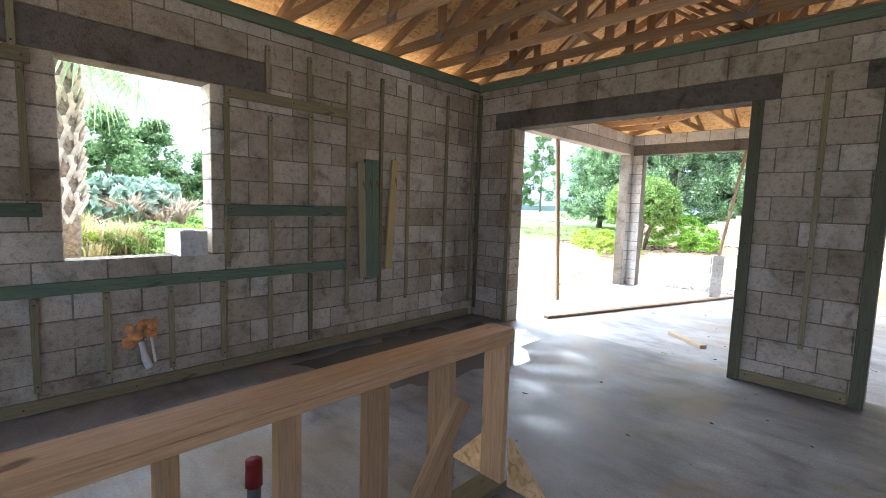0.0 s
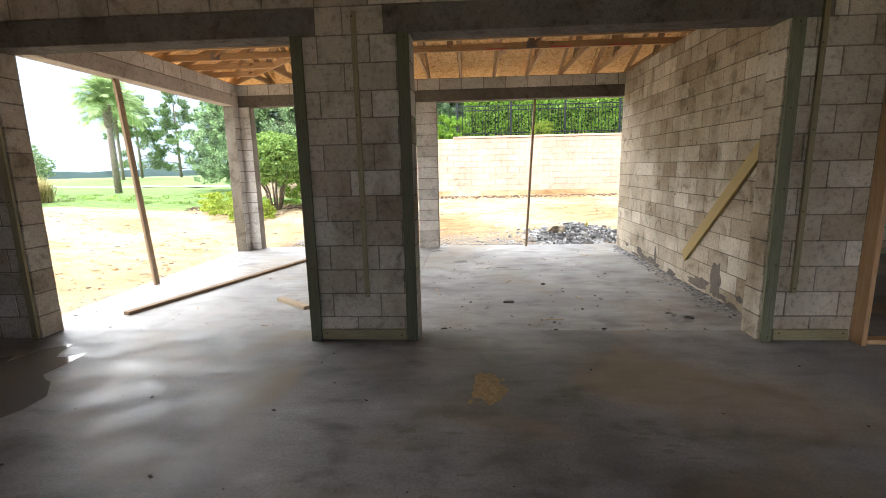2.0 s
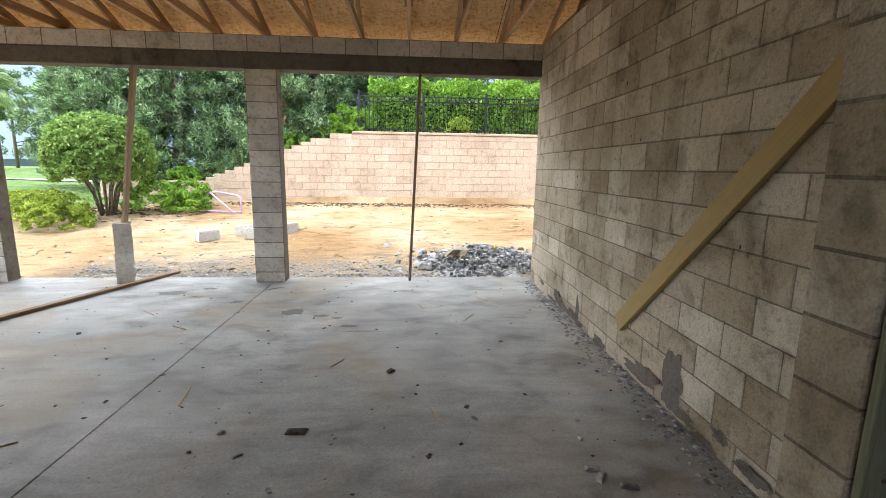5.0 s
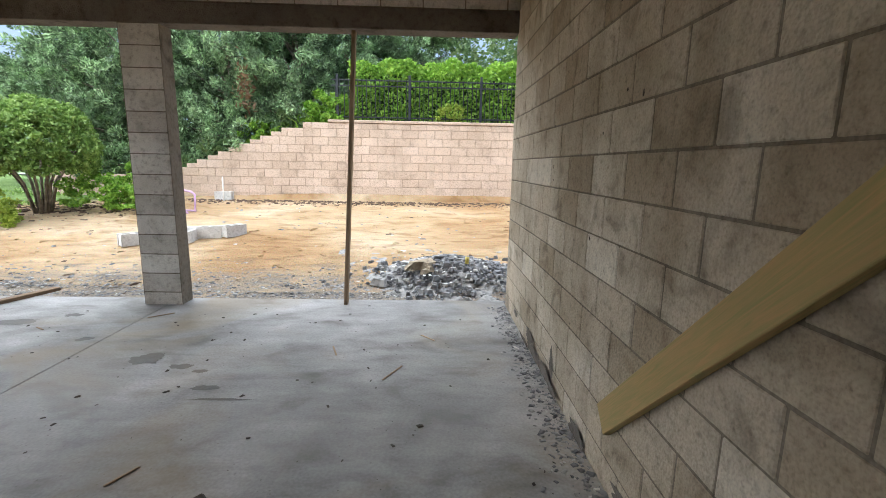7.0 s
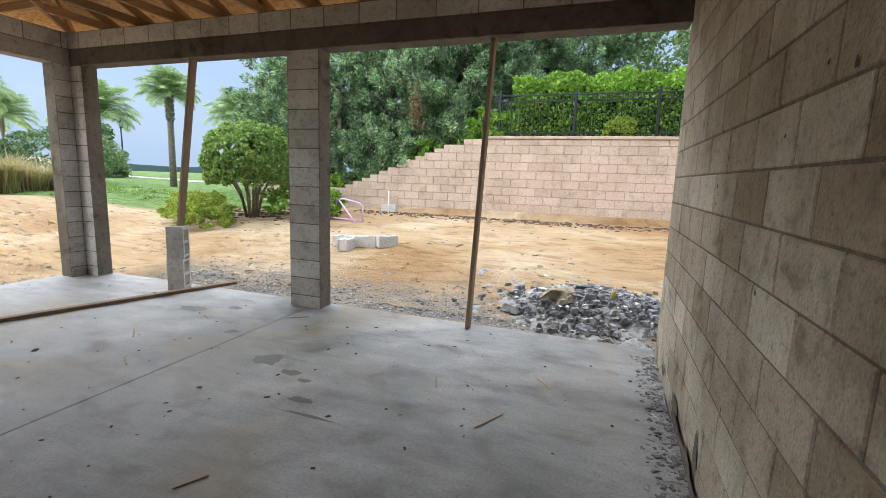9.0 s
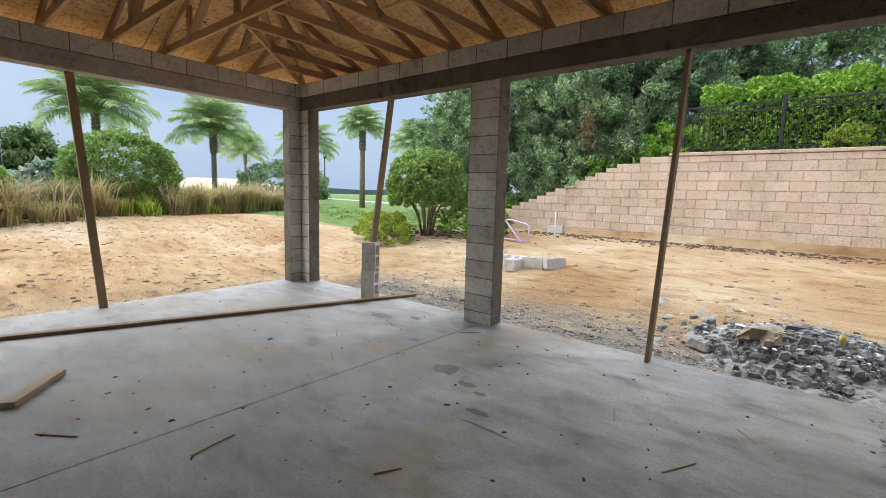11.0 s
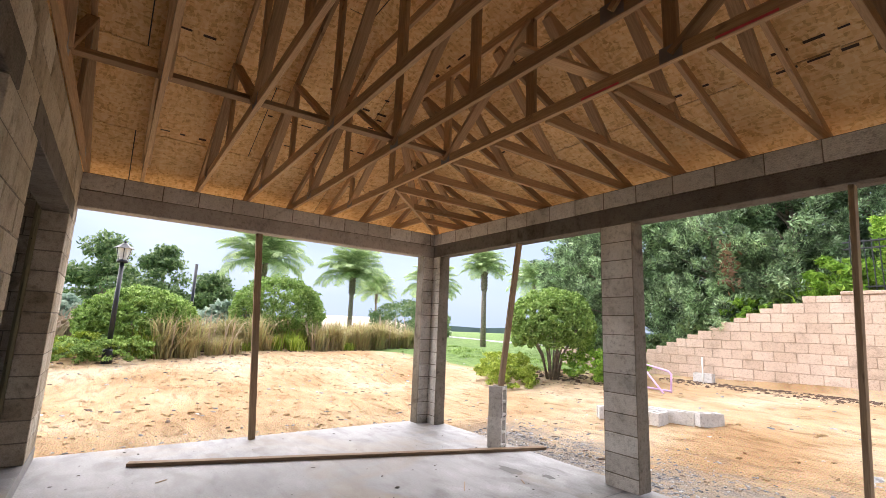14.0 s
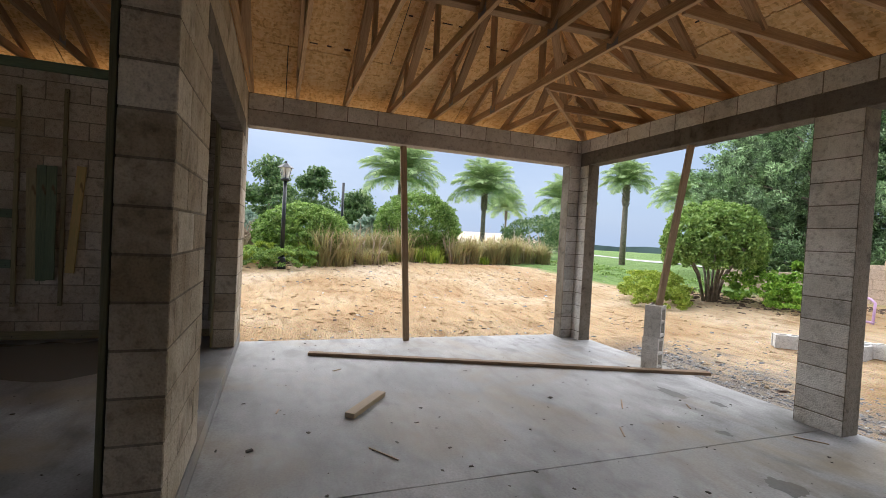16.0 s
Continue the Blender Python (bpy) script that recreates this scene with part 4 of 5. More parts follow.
# Flat dark spots paint the shade of small holes onto the wall face.
for k in range(16):
    blob("mortar_gap", (3.2856 - 0.0003 * k, rw.uniform(5.1, 9.2), rw.uniform(0.05, 2.3)), rw.uniform(0.006, 0.011), rw.uniform(0.008, 0.02), CHIP, "flat dark spot painted as the shade in a joint hole", k * 2.3, True, "gap")
for k in range(14):
    blob("mortar_smear", (3.2805 - 0.0012 * k, rw.uniform(5.1, 9.6), rw.uniform(-0.12, 0.0)), rw.uniform(0.06, 0.2), rw.uniform(0.02, 0.055), LINTEL, "rough grey mortar smear on the block wall", k * 4.1 + 2, True)
for k, (y, z, ry, rz) in enumerate(((6.35, 0.08, 0.12, 0.2), (8.07, 0.0, 0.05, 0.16), (6.75, -0.05, 0.22, 0.05))):
    blob("mortar_smear", (3.283, y, z), ry, rz, LINTEL, "rough grey mortar smear on the block wall", k * 5.3 + 1, True)


def scatter(name, n, area, size, mat, label, seed, z=None, flat=0.5):
    """Loose angular bits lying in an area given by a function of two random numbers."""
    rng = random.Random(seed)
    verts, faces = [], []
    for _ in range(n):
        x, y, lift = area(rng)
        s = size * (0.35 + 1.6 * rng.random() ** 3)
        base = (ground_height(x, y) if z is None else z) + lift
        a = rng.uniform(0, 6.28)
        i = len(verts)
        lx, ly, lz = s * rng.uniform(0.6, 1.8), s * rng.uniform(0.5, 1), s * flat * rng.uniform(0.4, 1)
        for px, py, pz in ((-1, -1, -0.3), (1, -0.8, -0.3), (0.9, 1, -0.3), (-0.8, 0.9, -0.3), (-0.6, -0.7, 1), (0.7, -0.5, 0.8), (0.5, 0.7, 1.1), (-0.6, 0.5, 0.7)):
            px, py = px * lx * rng.uniform(0.8, 1.1), py * ly * rng.uniform(0.8, 1.1)
            verts.append((x + px * math.cos(a) - py * math.sin(a), y + px * math.sin(a) + py * math.cos(a), base + pz * lz))
        faces += [tuple(i + k for k in f) for f in ((4, 5, 6, 7), (0, 1, 5, 4), (1, 2, 6, 5), (2, 3, 7, 6), (3, 0, 4, 7))]
    return tagged(mesh_from(name, verts, faces, mat), label, "debris", kind="stuff")


def mound(rng):
    a, r = rng.uniform(0, 6.28), abs(rng.gauss(0, 0.5))
    x, y = 2.75 + r * 1.2 * math.cos(a), 11.2 + r * 0.8 * math.sin(a)
    x = min(x, 4.2)
    return x, max(y, 10.3), 0.25 * math.exp(-(r / 0.62) ** 2)


bm = bmesh.new()
bmesh.ops.create_grid(bm, x_segments=70, y_segments=50, size=1)
for v in bm.verts:
    x, y = 2.75 + v.co.x * 1.7, 11.35 + v.co.y * 1.1
    r = math.hypot((x - 2.75) / 1.2, (y - 11.2) / 0.8)
    v.co = Vector((x, y, ground_height(x, y) - 0.03 + 0.27 * math.exp(-(r / 0.62) ** 2) + 0.06 * noise.noise((x * 4, y * 4, 0)) + 0.04 * noise.noise((x * 11, y * 11, 0))))
tagged(mesh_object("rubble_heap", bm, RUBBLE, smooth=True), "grey heap of mortar and rubble on sand", "rubble", kind="stuff")
scatter("rubble", 2600, mound, 0.03, RUBBLE, "broken grey mortar and block rubble", 3, None, 1.0)
scatter("rubble_lumps", 90, mound, 0.055, RUBBLE, "larger broken block lumps in the rubble heap", 33, None, 0.9)
PLASTIC = plain("white_scrap_plastic", (0.7, 0.71, 0.7), 0.5)
scatter("plastic_scraps", 14, lambda r: (2.6 + r.gauss(0, 0.35), 10.75 + abs(r.gauss(0, 0.2)), 0.2), 0.025, PLASTIC, "torn white plastic scraps on the rubble", 36, None, 0.3)
can = tube("can", [(2.92, 10.82, 0.14), (2.93, 10.84, 0.23)], 0.026, plain("yellow_can", (0.6, 0.5, 0.12), 0.4), sides=12)
tagged(can, "small yellow can standing in the rubble", "can")
scatter("broken_block", 7, lambda r: (2.45 + r.gauss(0, 0.12), 11.0 + r.gauss(0, 0.08), 0.2), 0.1, BLOCK, "broken brown block pieces on the heap", 37, None, 1.0)
scatter("gravel_strip", 6500, lambda r: (r.uniform(-3.4, 3.2), 10.2 + abs(r.gauss(0, 0.55)), 0), 0.014, RUBBLE, "grey mortar crumbs scattered along the slab edge", 4)
scatter("gravel_strip_west", 350, lambda r: (-4.25 - abs(r.gauss(0, 0.3)), r.uniform(5, 10), 0), 0.015, RUBBLE, "grey mortar crumbs scattered along the slab edge", 5)
scatter("slab_litter", 420, lambda r: (r.uniform(-4, 3.2), r.uniform(5.0, 9.9), 0), 0.009, CHIP, "dark crumbs and chips littering the porch slab", 6, PORCH)
scatter("wall_litter", 1700, lambda r: (3.275 - abs(r.gauss(0, 0.09)), r.uniform(5.0, 9.9), 0), 0.012, RUBBLE, "mortar droppings along the foot of the wall", 7, PORCH)
scatter("threshold_litter", 350, lambda r: (r.uniform(0.1, 2.7), 4.98 + abs(r.gauss(0, 0.18)), 0), 0.012, CHIP, "dirt and chips along the threshold", 8, PORCH)
scatter("room_litter", 60, lambda r: (r.uniform(-3, 3.2), r.uniform(1.5, 4.6), 0), 0.009, CHIP, "dark crumbs on the room slab", 9, 0.0)
scatter("sand_clods", 4200, lambda r: (r.uniform(-13, 6), r.uniform(4, 16.5), 0) if r.random() < 0.7 else (r.uniform(-10, -4.5), r.uniform(1, 12), 0), 0.028, GROUND, "small clods and stones on the sand", 10)
scatter("sand_pebbles", 1300, lambda r: (r.uniform(-11, 5), r.uniform(10.3, 16), 0) if r.random() < 0.5 else (r.uniform(-10.5, -4.4), r.uniform(3, 12), 0), 0.02, RUBBLE, "small grey stones strewn on the sand", 18)
scatter("sand_twigs", 420, lambda r: (r.uniform(-11, 5), r.uniform(10.4, 16.3), 0) if r.random() < 0.5 else (r.uniform(-10.8, -4.6), r.uniform(3, 12), 0), 0.03, MULCH, "brown roots and twig bits strewn on the sand", 19, None, 0.3)
scatter("mulch_strip", 2600, lambda r: (r.uniform(-3.5, 5.5), 16.6 - abs(r.gauss(0, 0.25)), 0), 0.024, MULCH, "dark bark mulch along the retaining wall", 11)
scatter("mulch_bed_west", 1500, lambda r: (lambda y: (-8.0 - 0.34 * y - r.uniform(0, 2.4), y, 0))(r.uniform(2, 17)), 0.035, MULCH, "dark bark mulch in the planting bed", 12)
scatter("mulch_bed_bush", 900, lambda r: (r.uniform(-8.5, -3.6), 15.0 + r.gauss(0.3, 0.5), 0), 0.035, MULCH, "dark bark mulch in the planting bed", 13)

# ---- retaining wall, fence, hedge ----
RY = 16.9
holes = []
z = 0.18 + 4 * COURSE
x = -3.9
while z < 2.36:
    holes.append((-8.0, x, z - 0.01, z + COURSE - 0.03))
    z += COURSE
    x += 0.53
wall_retaining = block_wall("wall_retaining", "x", RY, RY + 0.3, -7.0, 6.6, 0.18, 0.18 + 11 * COURSE - 0.06, holes, origin=-7, label="tan split-face block retaining wall with stepped end", mat=RETAIN, joint=0.008, proud=0.012)
for k, h in enumerate(holes):
    top = h[2] + 0.012
    if k < len(holes) - 1:
        half = mesh_object("half_block", box_bm(h[1] - 0.262, h[1] - 0.003, RY + 0.002, RY + 0.298, top, top + COURSE / 2, 0.006), RETAIN, wall_retaining)
cap = box_bm(-0.1, 6.6, RY - 0.03, RY + 0.32, 2.36, 2.43, 0.01)
tagged(mesh_object("wall_cap", cap, RETAIN), "tan cap course of the retaining wall", "wall", kind="structure")

fence = thing("metal_fence", "black metal picket fence on the retaining wall", "fence", at=(3, 17.4, 2.2))
for zz in (2.55, 3.32, 3.46):
    stick("rail", (-0.1, 17.4, zz), (7.5, 17.4, zz), 0.03, 0.03, BLACK, fence)
for i in range(5):
    xx = 0.05 + 1.84 * i
    stick("post", (xx, 17.4, 2.2), (xx, 17.4, 3.6), 0.06, 0.06, BLACK, fence, up=(0, 1, 0))
for i in range(66):
    xx = 0.0 + 0.113 * i
    stick("picket", (xx, 17.4, 2.45), (xx, 17.4, 3.5), 0.018, 0.018, BLACK, fence, up=(0, 1, 0))

rng = np.random.default_rng(5)


def hedge(name, x0, x1, y0, y1, z0, z1, n, size, mat, label, seed):
    r = np.random.default_rng(seed)
    u = r.uniform(0, 1, (n, 3))
    face = r.uniform(0, 1, n)
    u[:, 1] = np.where(face < 0.62, u[:, 1] ** 3 * 0.5, u[:, 1])
    u[:, 2] = np.where(face >= 0.62, 1 - u[:, 2] ** 3 * 0.4, u[:, 2])
    p = np.stack([x0 + u[:, 0] * (x1 - x0), y0 + u[:, 1] * (y1 - y0), z0 + u[:, 2] * (z1 - z0)], axis=1)
    p[:, 1] += 0.1 * np.sin(p[:, 0] * 5.1) * np.sin(p[:, 2] * 6.3)
    p[:, 2] += 0.07 * np.sin(p[:, 0] * 4.3 + 1) + 0.05 * np.sin(p[:, 0] * 11)
    t = thing(name, label, "hedge", at=(0, 0, 0))
    leaves("foliage", p, size, 0.55, mat, t, seed=seed)
    # Near-black box added inside, standing in for the shade behind the leaves.
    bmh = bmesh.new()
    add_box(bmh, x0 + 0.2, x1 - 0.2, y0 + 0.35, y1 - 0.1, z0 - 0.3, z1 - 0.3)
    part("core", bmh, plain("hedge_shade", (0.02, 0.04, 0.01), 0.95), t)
    return t


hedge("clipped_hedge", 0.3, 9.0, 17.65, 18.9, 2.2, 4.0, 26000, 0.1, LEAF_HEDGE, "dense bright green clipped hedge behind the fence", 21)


def shrub(name, at, radii, n, size, mat, label, category="shrub", seed=1, lump=0.12, stems=0, low=-0.6, stem_h=0.0, inner=0.75):
    r = np.random.default_rng(seed)
    t = thing(name, label, category, at=at)
    tufts = max(60, n // 45)
    heart = shell_points(r, tufts, np.asarray(radii) * 0.95, lump, 0.9, low)
    grain = np.asarray(radii) * min(0.16, 2.4 / math.sqrt(tufts))
    puff = shell_points(r, n, grain, 0.2, 0.4)
    p = heart[r.integers(0, len(heart), len(puff))] + puff + np.array([0, 0, radii[2] * 0.75 + stem_h])
    leaves("foliage", p, size, 0.5, mat, t, seed=seed)
    rr = random.Random(seed)
    for k in range(stems):
        a = k * 6.28 / stems + rr.uniform(-0.2, 0.2)
        tube("stem", [(0.12 * math.cos(a), 0.12 * math.sin(a), -0.05), (radii[0] * 0.25 * math.cos(a), radii[1] * 0.25 * math.sin(a), stem_h * 0.7 + 0.2), (radii[0] * 0.6 * math.cos(a), radii[1] * 0.6 * math.sin(a), stem_h + radii[2] * 0.7)], 0.035, BARK, t, "pale grey stem", 0.5, 6)
    return t


def gz(x, y):
    return ground_height(x, y)


shrub("round_bush", (-5.5, 14.75, gz(-5.5, 14.75)), (1.1, 1.1, 1.0), 34000, 0.08, LEAF_BUSH, "large round clipped bush on pale branching stems", seed=31, stems=11, low=-0.5, stem_h=0.55, lump=0.05, inner=0.6)
shrub("round_bush", (-11.95, 6.0, gz(-11.95, 6.0)), (1.35, 1.35, 0.95), 30000, 0.085, LEAF_BUSH, "dome-shaped clipped green bush in the bed", seed=32, lump=0.05, stems=6)
shrub("round_bush", (-13.8, 10.1, gz(-13.8, 10.1)), (1.55, 1.55, 1.3), 30000, 0.085, LEAF_BUSH, "dome-shaped clipped green bush in the bed", seed=33, lump=0.05, stem_h=0.2, stems=6)
shrub("dark_shrub", (-19.6, 19.0, gz(-19.6, 19)), (2.2, 2.2, 1.1), 9000, 0.12, LEAF_DARK, "dark green spreading shrub by the lawn", seed=34, stem_h=0.3)
for i, (x, y, rx, rz) in enumerate(((-6.3, 13.9, 0.75, 0.38), (-5.7, 13.5, 0.6, 0.33), (-7.0, 14.5, 0.7, 0.36), (-4.7, 15.3, 0.7, 0.42), (-4.1, 15.6, 0.6, 0.4), (-3.9, 15.2, 0.5, 0.3))):
    shrub("lime_shrub", (x, y, gz(x, y)), (rx, rx, rz), 2600, 0.075, LEAF_LIME if i < 3 else LEAF_HEDGE, "low bright lime-green shrub in the mulch bed", seed=40 + i, lump=0.2)
for i, (x, y) in enumerate(((-10.3, 4.6), (-10.9, 5.0), (-10.2, 5.6), (-11.2, 3.9), (-9.9, 3.4), (-10.6, 2.6), (-9.8, 1.9), (-9.7, 1.0), (-9.3, 0.2))):
    shrub("low_shrub", (x, y, gz(x, y)), (0.65, 0.65, 0.3), 2400, 0.07, LEAF_LIME if i % 3 == 1 else LEAF_BUSH, "low yellow-green shrub along the bed", seed=50 + i, lump=0.2)
shrub("lime_shrub", (2.95, 17.2, 2.35), (0.32, 0.2, 0.32), 1500, 0.05, LEAF_LIME, "small fluffy lime-green shrub on the retaining wall", seed=60, lump=0.2)
for i, (x, y) in enumerate(((-15.5, 8.6), (-17, 9.6), (-15.2, 2.6), (-16.5, 3.6))):
    shrub("silver_palm", (x, y, gz(x, y)), (1.1, 1.1, 0.8), 1500, 0.32, LEAF_BLUE, "silvery blue-green palmetto clump", seed=65 + i, lump=0.2)


def cypress(at, height, radius, n, seed):
    """Limbs reach out of the trunk; each ends in a cluster of upturned feathery tufts with dark gaps between."""
    r = np.random.default_rng(seed)
    rr = random.Random(seed)
    t = thing("cypress_tree", "tall feathery grey-green cypress on the bank", "tree", at=at)
    tube("trunk", [(0, 0, -0.2), (0.1, 0.05, height * 0.4), (0.05, 0.1, height * 0.85)], 0.16, BARK, t, "grey bark", 0.3, 8)
    pts, ways = [], []
    count = 64
    for k in range(count):
        h = 0.13 + 0.87 * (k + rr.random()) / count
        rad = radius * (1.05 - 0.62 * h) * rr.uniform(0.6, 1.12)
        a = k * 2.4 + rr.uniform(-0.5, 0.5)
        c = np.array([rad * math.cos(a), rad * math.sin(a), height * h])
        out = np.array([math.cos(a), math.sin(a), 0.45])
        for j in range(rr.choice((4, 5, 6))):
            q = c + r.normal(size=3) * np.array([0.3, 0.3, 0.26])
            m = n // (count * 5)
            way = out + r.normal(size=3) * 0.35
            way /= np.linalg.norm(way)
            u = r.uniform(0, 1, m) ** 0.7
            wide = 0.2 * np.sin(math.pi * (0.12 + 0.8 * u)) * rr.uniform(0.8, 1.3)
            side = r.normal(size=(m, 3))
            side /= np.linalg.norm(side, axis=1)[:, None]
            pts.append(q + way * (u * rr.uniform(0.45, 0.75))[:, None] + side * wide[:, None])
            ways.append(np.tile(way, (m, 1)) * 0.8 + side * 0.7 + np.array([0, 0, 0.1]))
        if k % 3 == 0:
            tube("limb", [(0, 0, height * h * 0.8), tuple(c * np.array([0.6, 0.6, 0.92])), tuple(c)], 0.045, BARK, t, "grey limb", 0.3, 5)
    leaves("foliage", np.concatenate(pts), 0.13, 0.28, LEAF_CYPRESS, t, seed=seed, droop=np.concatenate(ways))
    return t


for i, (x, y, hgt, rad) in enumerate(((-8.2, 19.3, 4.6, 1.7), (-6.0, 18.6, 5.0, 1.9), (-3.6, 18.9, 5.2, 2.0), (-1.6, 18.7, 4.2, 1.6), (-0.4, 20.2, 4.8, 1.6), (-4.9, 21.5, 5.8, 2.2), (1.8, 21.8, 4.2, 1.8), (-10.2, 21.0, 3.9, 1.5))):
    cypress((x, y + 0.75, gz(x, y + 0.75)), hgt, rad, 44000, 70 + i)
for i, (x, y) in enumerate(((4.5, 22), (7.5, 21.5), (9.5, 20.5))):
    shrub("dark_tree", (x, y, 2.6), (2.2, 1.8, 2.4), 8000, 0.16, LEAF_DARK, "dark broad-leaved tree behind the hedge", "tree", 90 + i, 0.25)
for i, (x, y) in enumerate(((-4.9, 17.6), (-4.0, 17.5), (-2.9, 17.6), (-2.0, 17.7), (-1.1, 17.8), (-6.2, 17.3), (-0.3, 17.7))):
    shrub("bank_shrub", (x, y, gz(x, y) + (0.05 if x < -3 else 0.2)), (0.65, 0.42, 0.45), 2600, 0.12, LEAF_DARK if i % 3 else LEAF_HEDGE, "dark green ground shrub above the wall steps", seed=100 + i, lump=0.25)
p = rng.normal(size=(150, 3)) * np.array([0.12, 0.12, 0.35]) + np.array([-2.3, 17.4, 3.2])
dead = leaves("dead_branch", p, 0.16, 0.3, DEADLEAF, seed=9)
tagged(dead, "hanging dead brown cypress branch", "branch", kind="stuff")


def magnolia(at, height, radius, seed):
    r = np.random.default_rng(seed)
    rr = random.Random(seed)
    t = thing("magnolia_tree", "upright dark green broad-leaved magnolia tree", "tree", at=at)
    tube("trunk", [(0, 0, -0.2), (0.05, 0, height * 0.5), (0, 0.05, height * 0.95)], 0.16, BARK, t, "grey trunk", 0.3)
    pts = []
    for k in range(46):
        h = rr.uniform(0.12, 1.0)
        rad = radius * (1.05 - 0.85 * h ** 1.4) * rr.uniform(0.3, 1)
        a = rr.uniform(0, 6.28)
        c = np.array([rad * math.cos(a), rad * math.sin(a), height * h])
        pts.append(c + shell_points(r, 240, np.array([0.6, 0.6, 0.42]) * rr.uniform(0.7, 1.3), 0.3, 0.4))
        if k % 5 == 0:
            tube("limb", [(0, 0, height * h * 0.8), tuple(c)], 0.05, BARK, t, "grey limb", 0.4, 5)
    leaves("foliage", np.concatenate(pts), 0.24, 0.45, LEAF_DARK, t, seed=seed)
    return t


magnolia((-27.4, 4.75, gz(-27.4, 4.75)), 4.7, 2.3, 120)
magnolia((-31.3, 7.7, gz(-31.3, 7.7)), 5.0, 2.4, 121)
magnolia((-29.5, 10.5, gz(-29.5, 10.5)), 3.2, 2.0, 122)
magnolia((-26.5, 25.0, gz(-26.5, 25.0)), 2.8, 1.9, 123)
magnolia((-34.0, -1.0, gz(-34, -1)), 4.2, 2.3, 124)
magnolia((-36.5, 51.0, gz(-36.5, 51)), 9.0, 3.6, 125)
magnolia((-33.4, 53.3, gz(-33.4, 53.3)), 9.8, 3.8, 126)

# ---- palms ----


def frond_mesh(length, lift, seed, n=44):
    r = random.Random(seed)
    verts, faces = [], []

    def spine(s):
        return Vector((length * (s - 0.15 * s * s * s), 0, lift * s - (lift * 0.7 + length * 0.16) * s ** 2.4))
    prev = None
    for k in range(13):
        s = k / 12
        c = spine(s)
        w = 0.03 * (1 - s) + 0.006
        i = len(verts)
        verts += [tuple(c + Vector((0, -w, 0))), tuple(c + Vector((0, w, 0))), tuple(c + Vector((0, 0, w)))]
        if prev is not None:
            for a in range(3):
                faces.append((prev + a, prev + (a + 1) % 3, i + (a + 1) % 3, i + a))
        prev = i
    for k in range(n):
        s = 0.12 + 0.88 * k / n
        c = spine(s)
        d = (spine(min(1, s + 0.02)) - spine(s - 0.02)).normalized()
        ln = length * 0.3 * math.sin(math.pi * (0.12 + 0.8 * s)) * r.uniform(0.8, 1.1)
        for side in (-1, 1):
            o = (d * 0.75 + Vector((0, side, r.uniform(-0.35, 0.25)))).normalized()
            tip = c + o * ln + Vector((0, 0, -0.22 * ln))
            mid = c + o * ln * 0.5 + Vector((0, 0, 0.02))
            wv = d * 0.02 * length / 2.4
            i = len(verts)
            verts += [tuple(c - wv * 0.6), tuple(c + wv * 0.6), tuple(mid + wv), tuple(mid - wv), tuple(tip)]
            faces += [(i, i + 1, i + 2, i + 3), (i + 3, i + 2, i + 4)]
    me = bpy.data.meshes.new("frond")
    me.from_pydata(verts, [], faces)
    me.materials.append(LEAF_PALM)
    return me


def palm(at, height, reach, seed, count=46, lean=0.0):
    r = random.Random(seed)
    t = thing("palm_tree", "feather-leaved date palm with a slim rough trunk", "tree", "palms along the lawn", at)
    tube("trunk", [(0, 0, -0.3), (lean * 0.3, 0, height * 0.5), (lean, 0, height)], 0.15, BARK_PALM, t, "rough brown palm trunk", 0.75, 10)
    bmb = bmesh.new()
    for k in range(40):
        a, h = k * 2.4, height * 0.72 + height * 0.28 * k / 40
        mm = Matrix.Translation((lean * h / height + 0.13 * math.cos(a), 0.13 * math.sin(a), h)) @ Matrix.Rotation(a, 4, "Z") @ Matrix.Rotation(0.5, 4, "Y") @ Matrix.Diagonal((0.05, 0.09, 0.2, 1))
        bmesh.ops.create_cube(bmb, size=1, matrix=mm)
    part("crown_base", bmb, BARK_PALM, t, "stubby cut leaf bases")
    meshes = [frond_mesh(reach * f, reach * 0.45, seed + i, 58) for i, f in enumerate((0.9, 1.0, 1.08))]
    for k in range(count):
        f = new("frond", meshes[k % 3])
        f.parent = t
        f.location = (lean, 0, height)
        f.rotation_euler = (r.uniform(-0.2, 0.2), -1.15 + 1.55 * k / count + r.uniform(-0.12, 0.12), k * 2.39996 + r.uniform(-0.15, 0.15))
    return t


for i, (x, y, ztop, reach) in enumerate(((-23.6, 11.9, 4.6, 2.9), (-21.1, 16.1, 4.0, 2.35), (-30.5, 27.9, 4.8, 3.0), (-15.5, 21.0, 4.5, 1.45), (-31.6, 41.9, 6.4, 3.4), (-47, 31, 5.2, 3.0))):
    g = gz(x, y)
    palm((x, y, g), ztop - g, reach, 130 + i * 5)

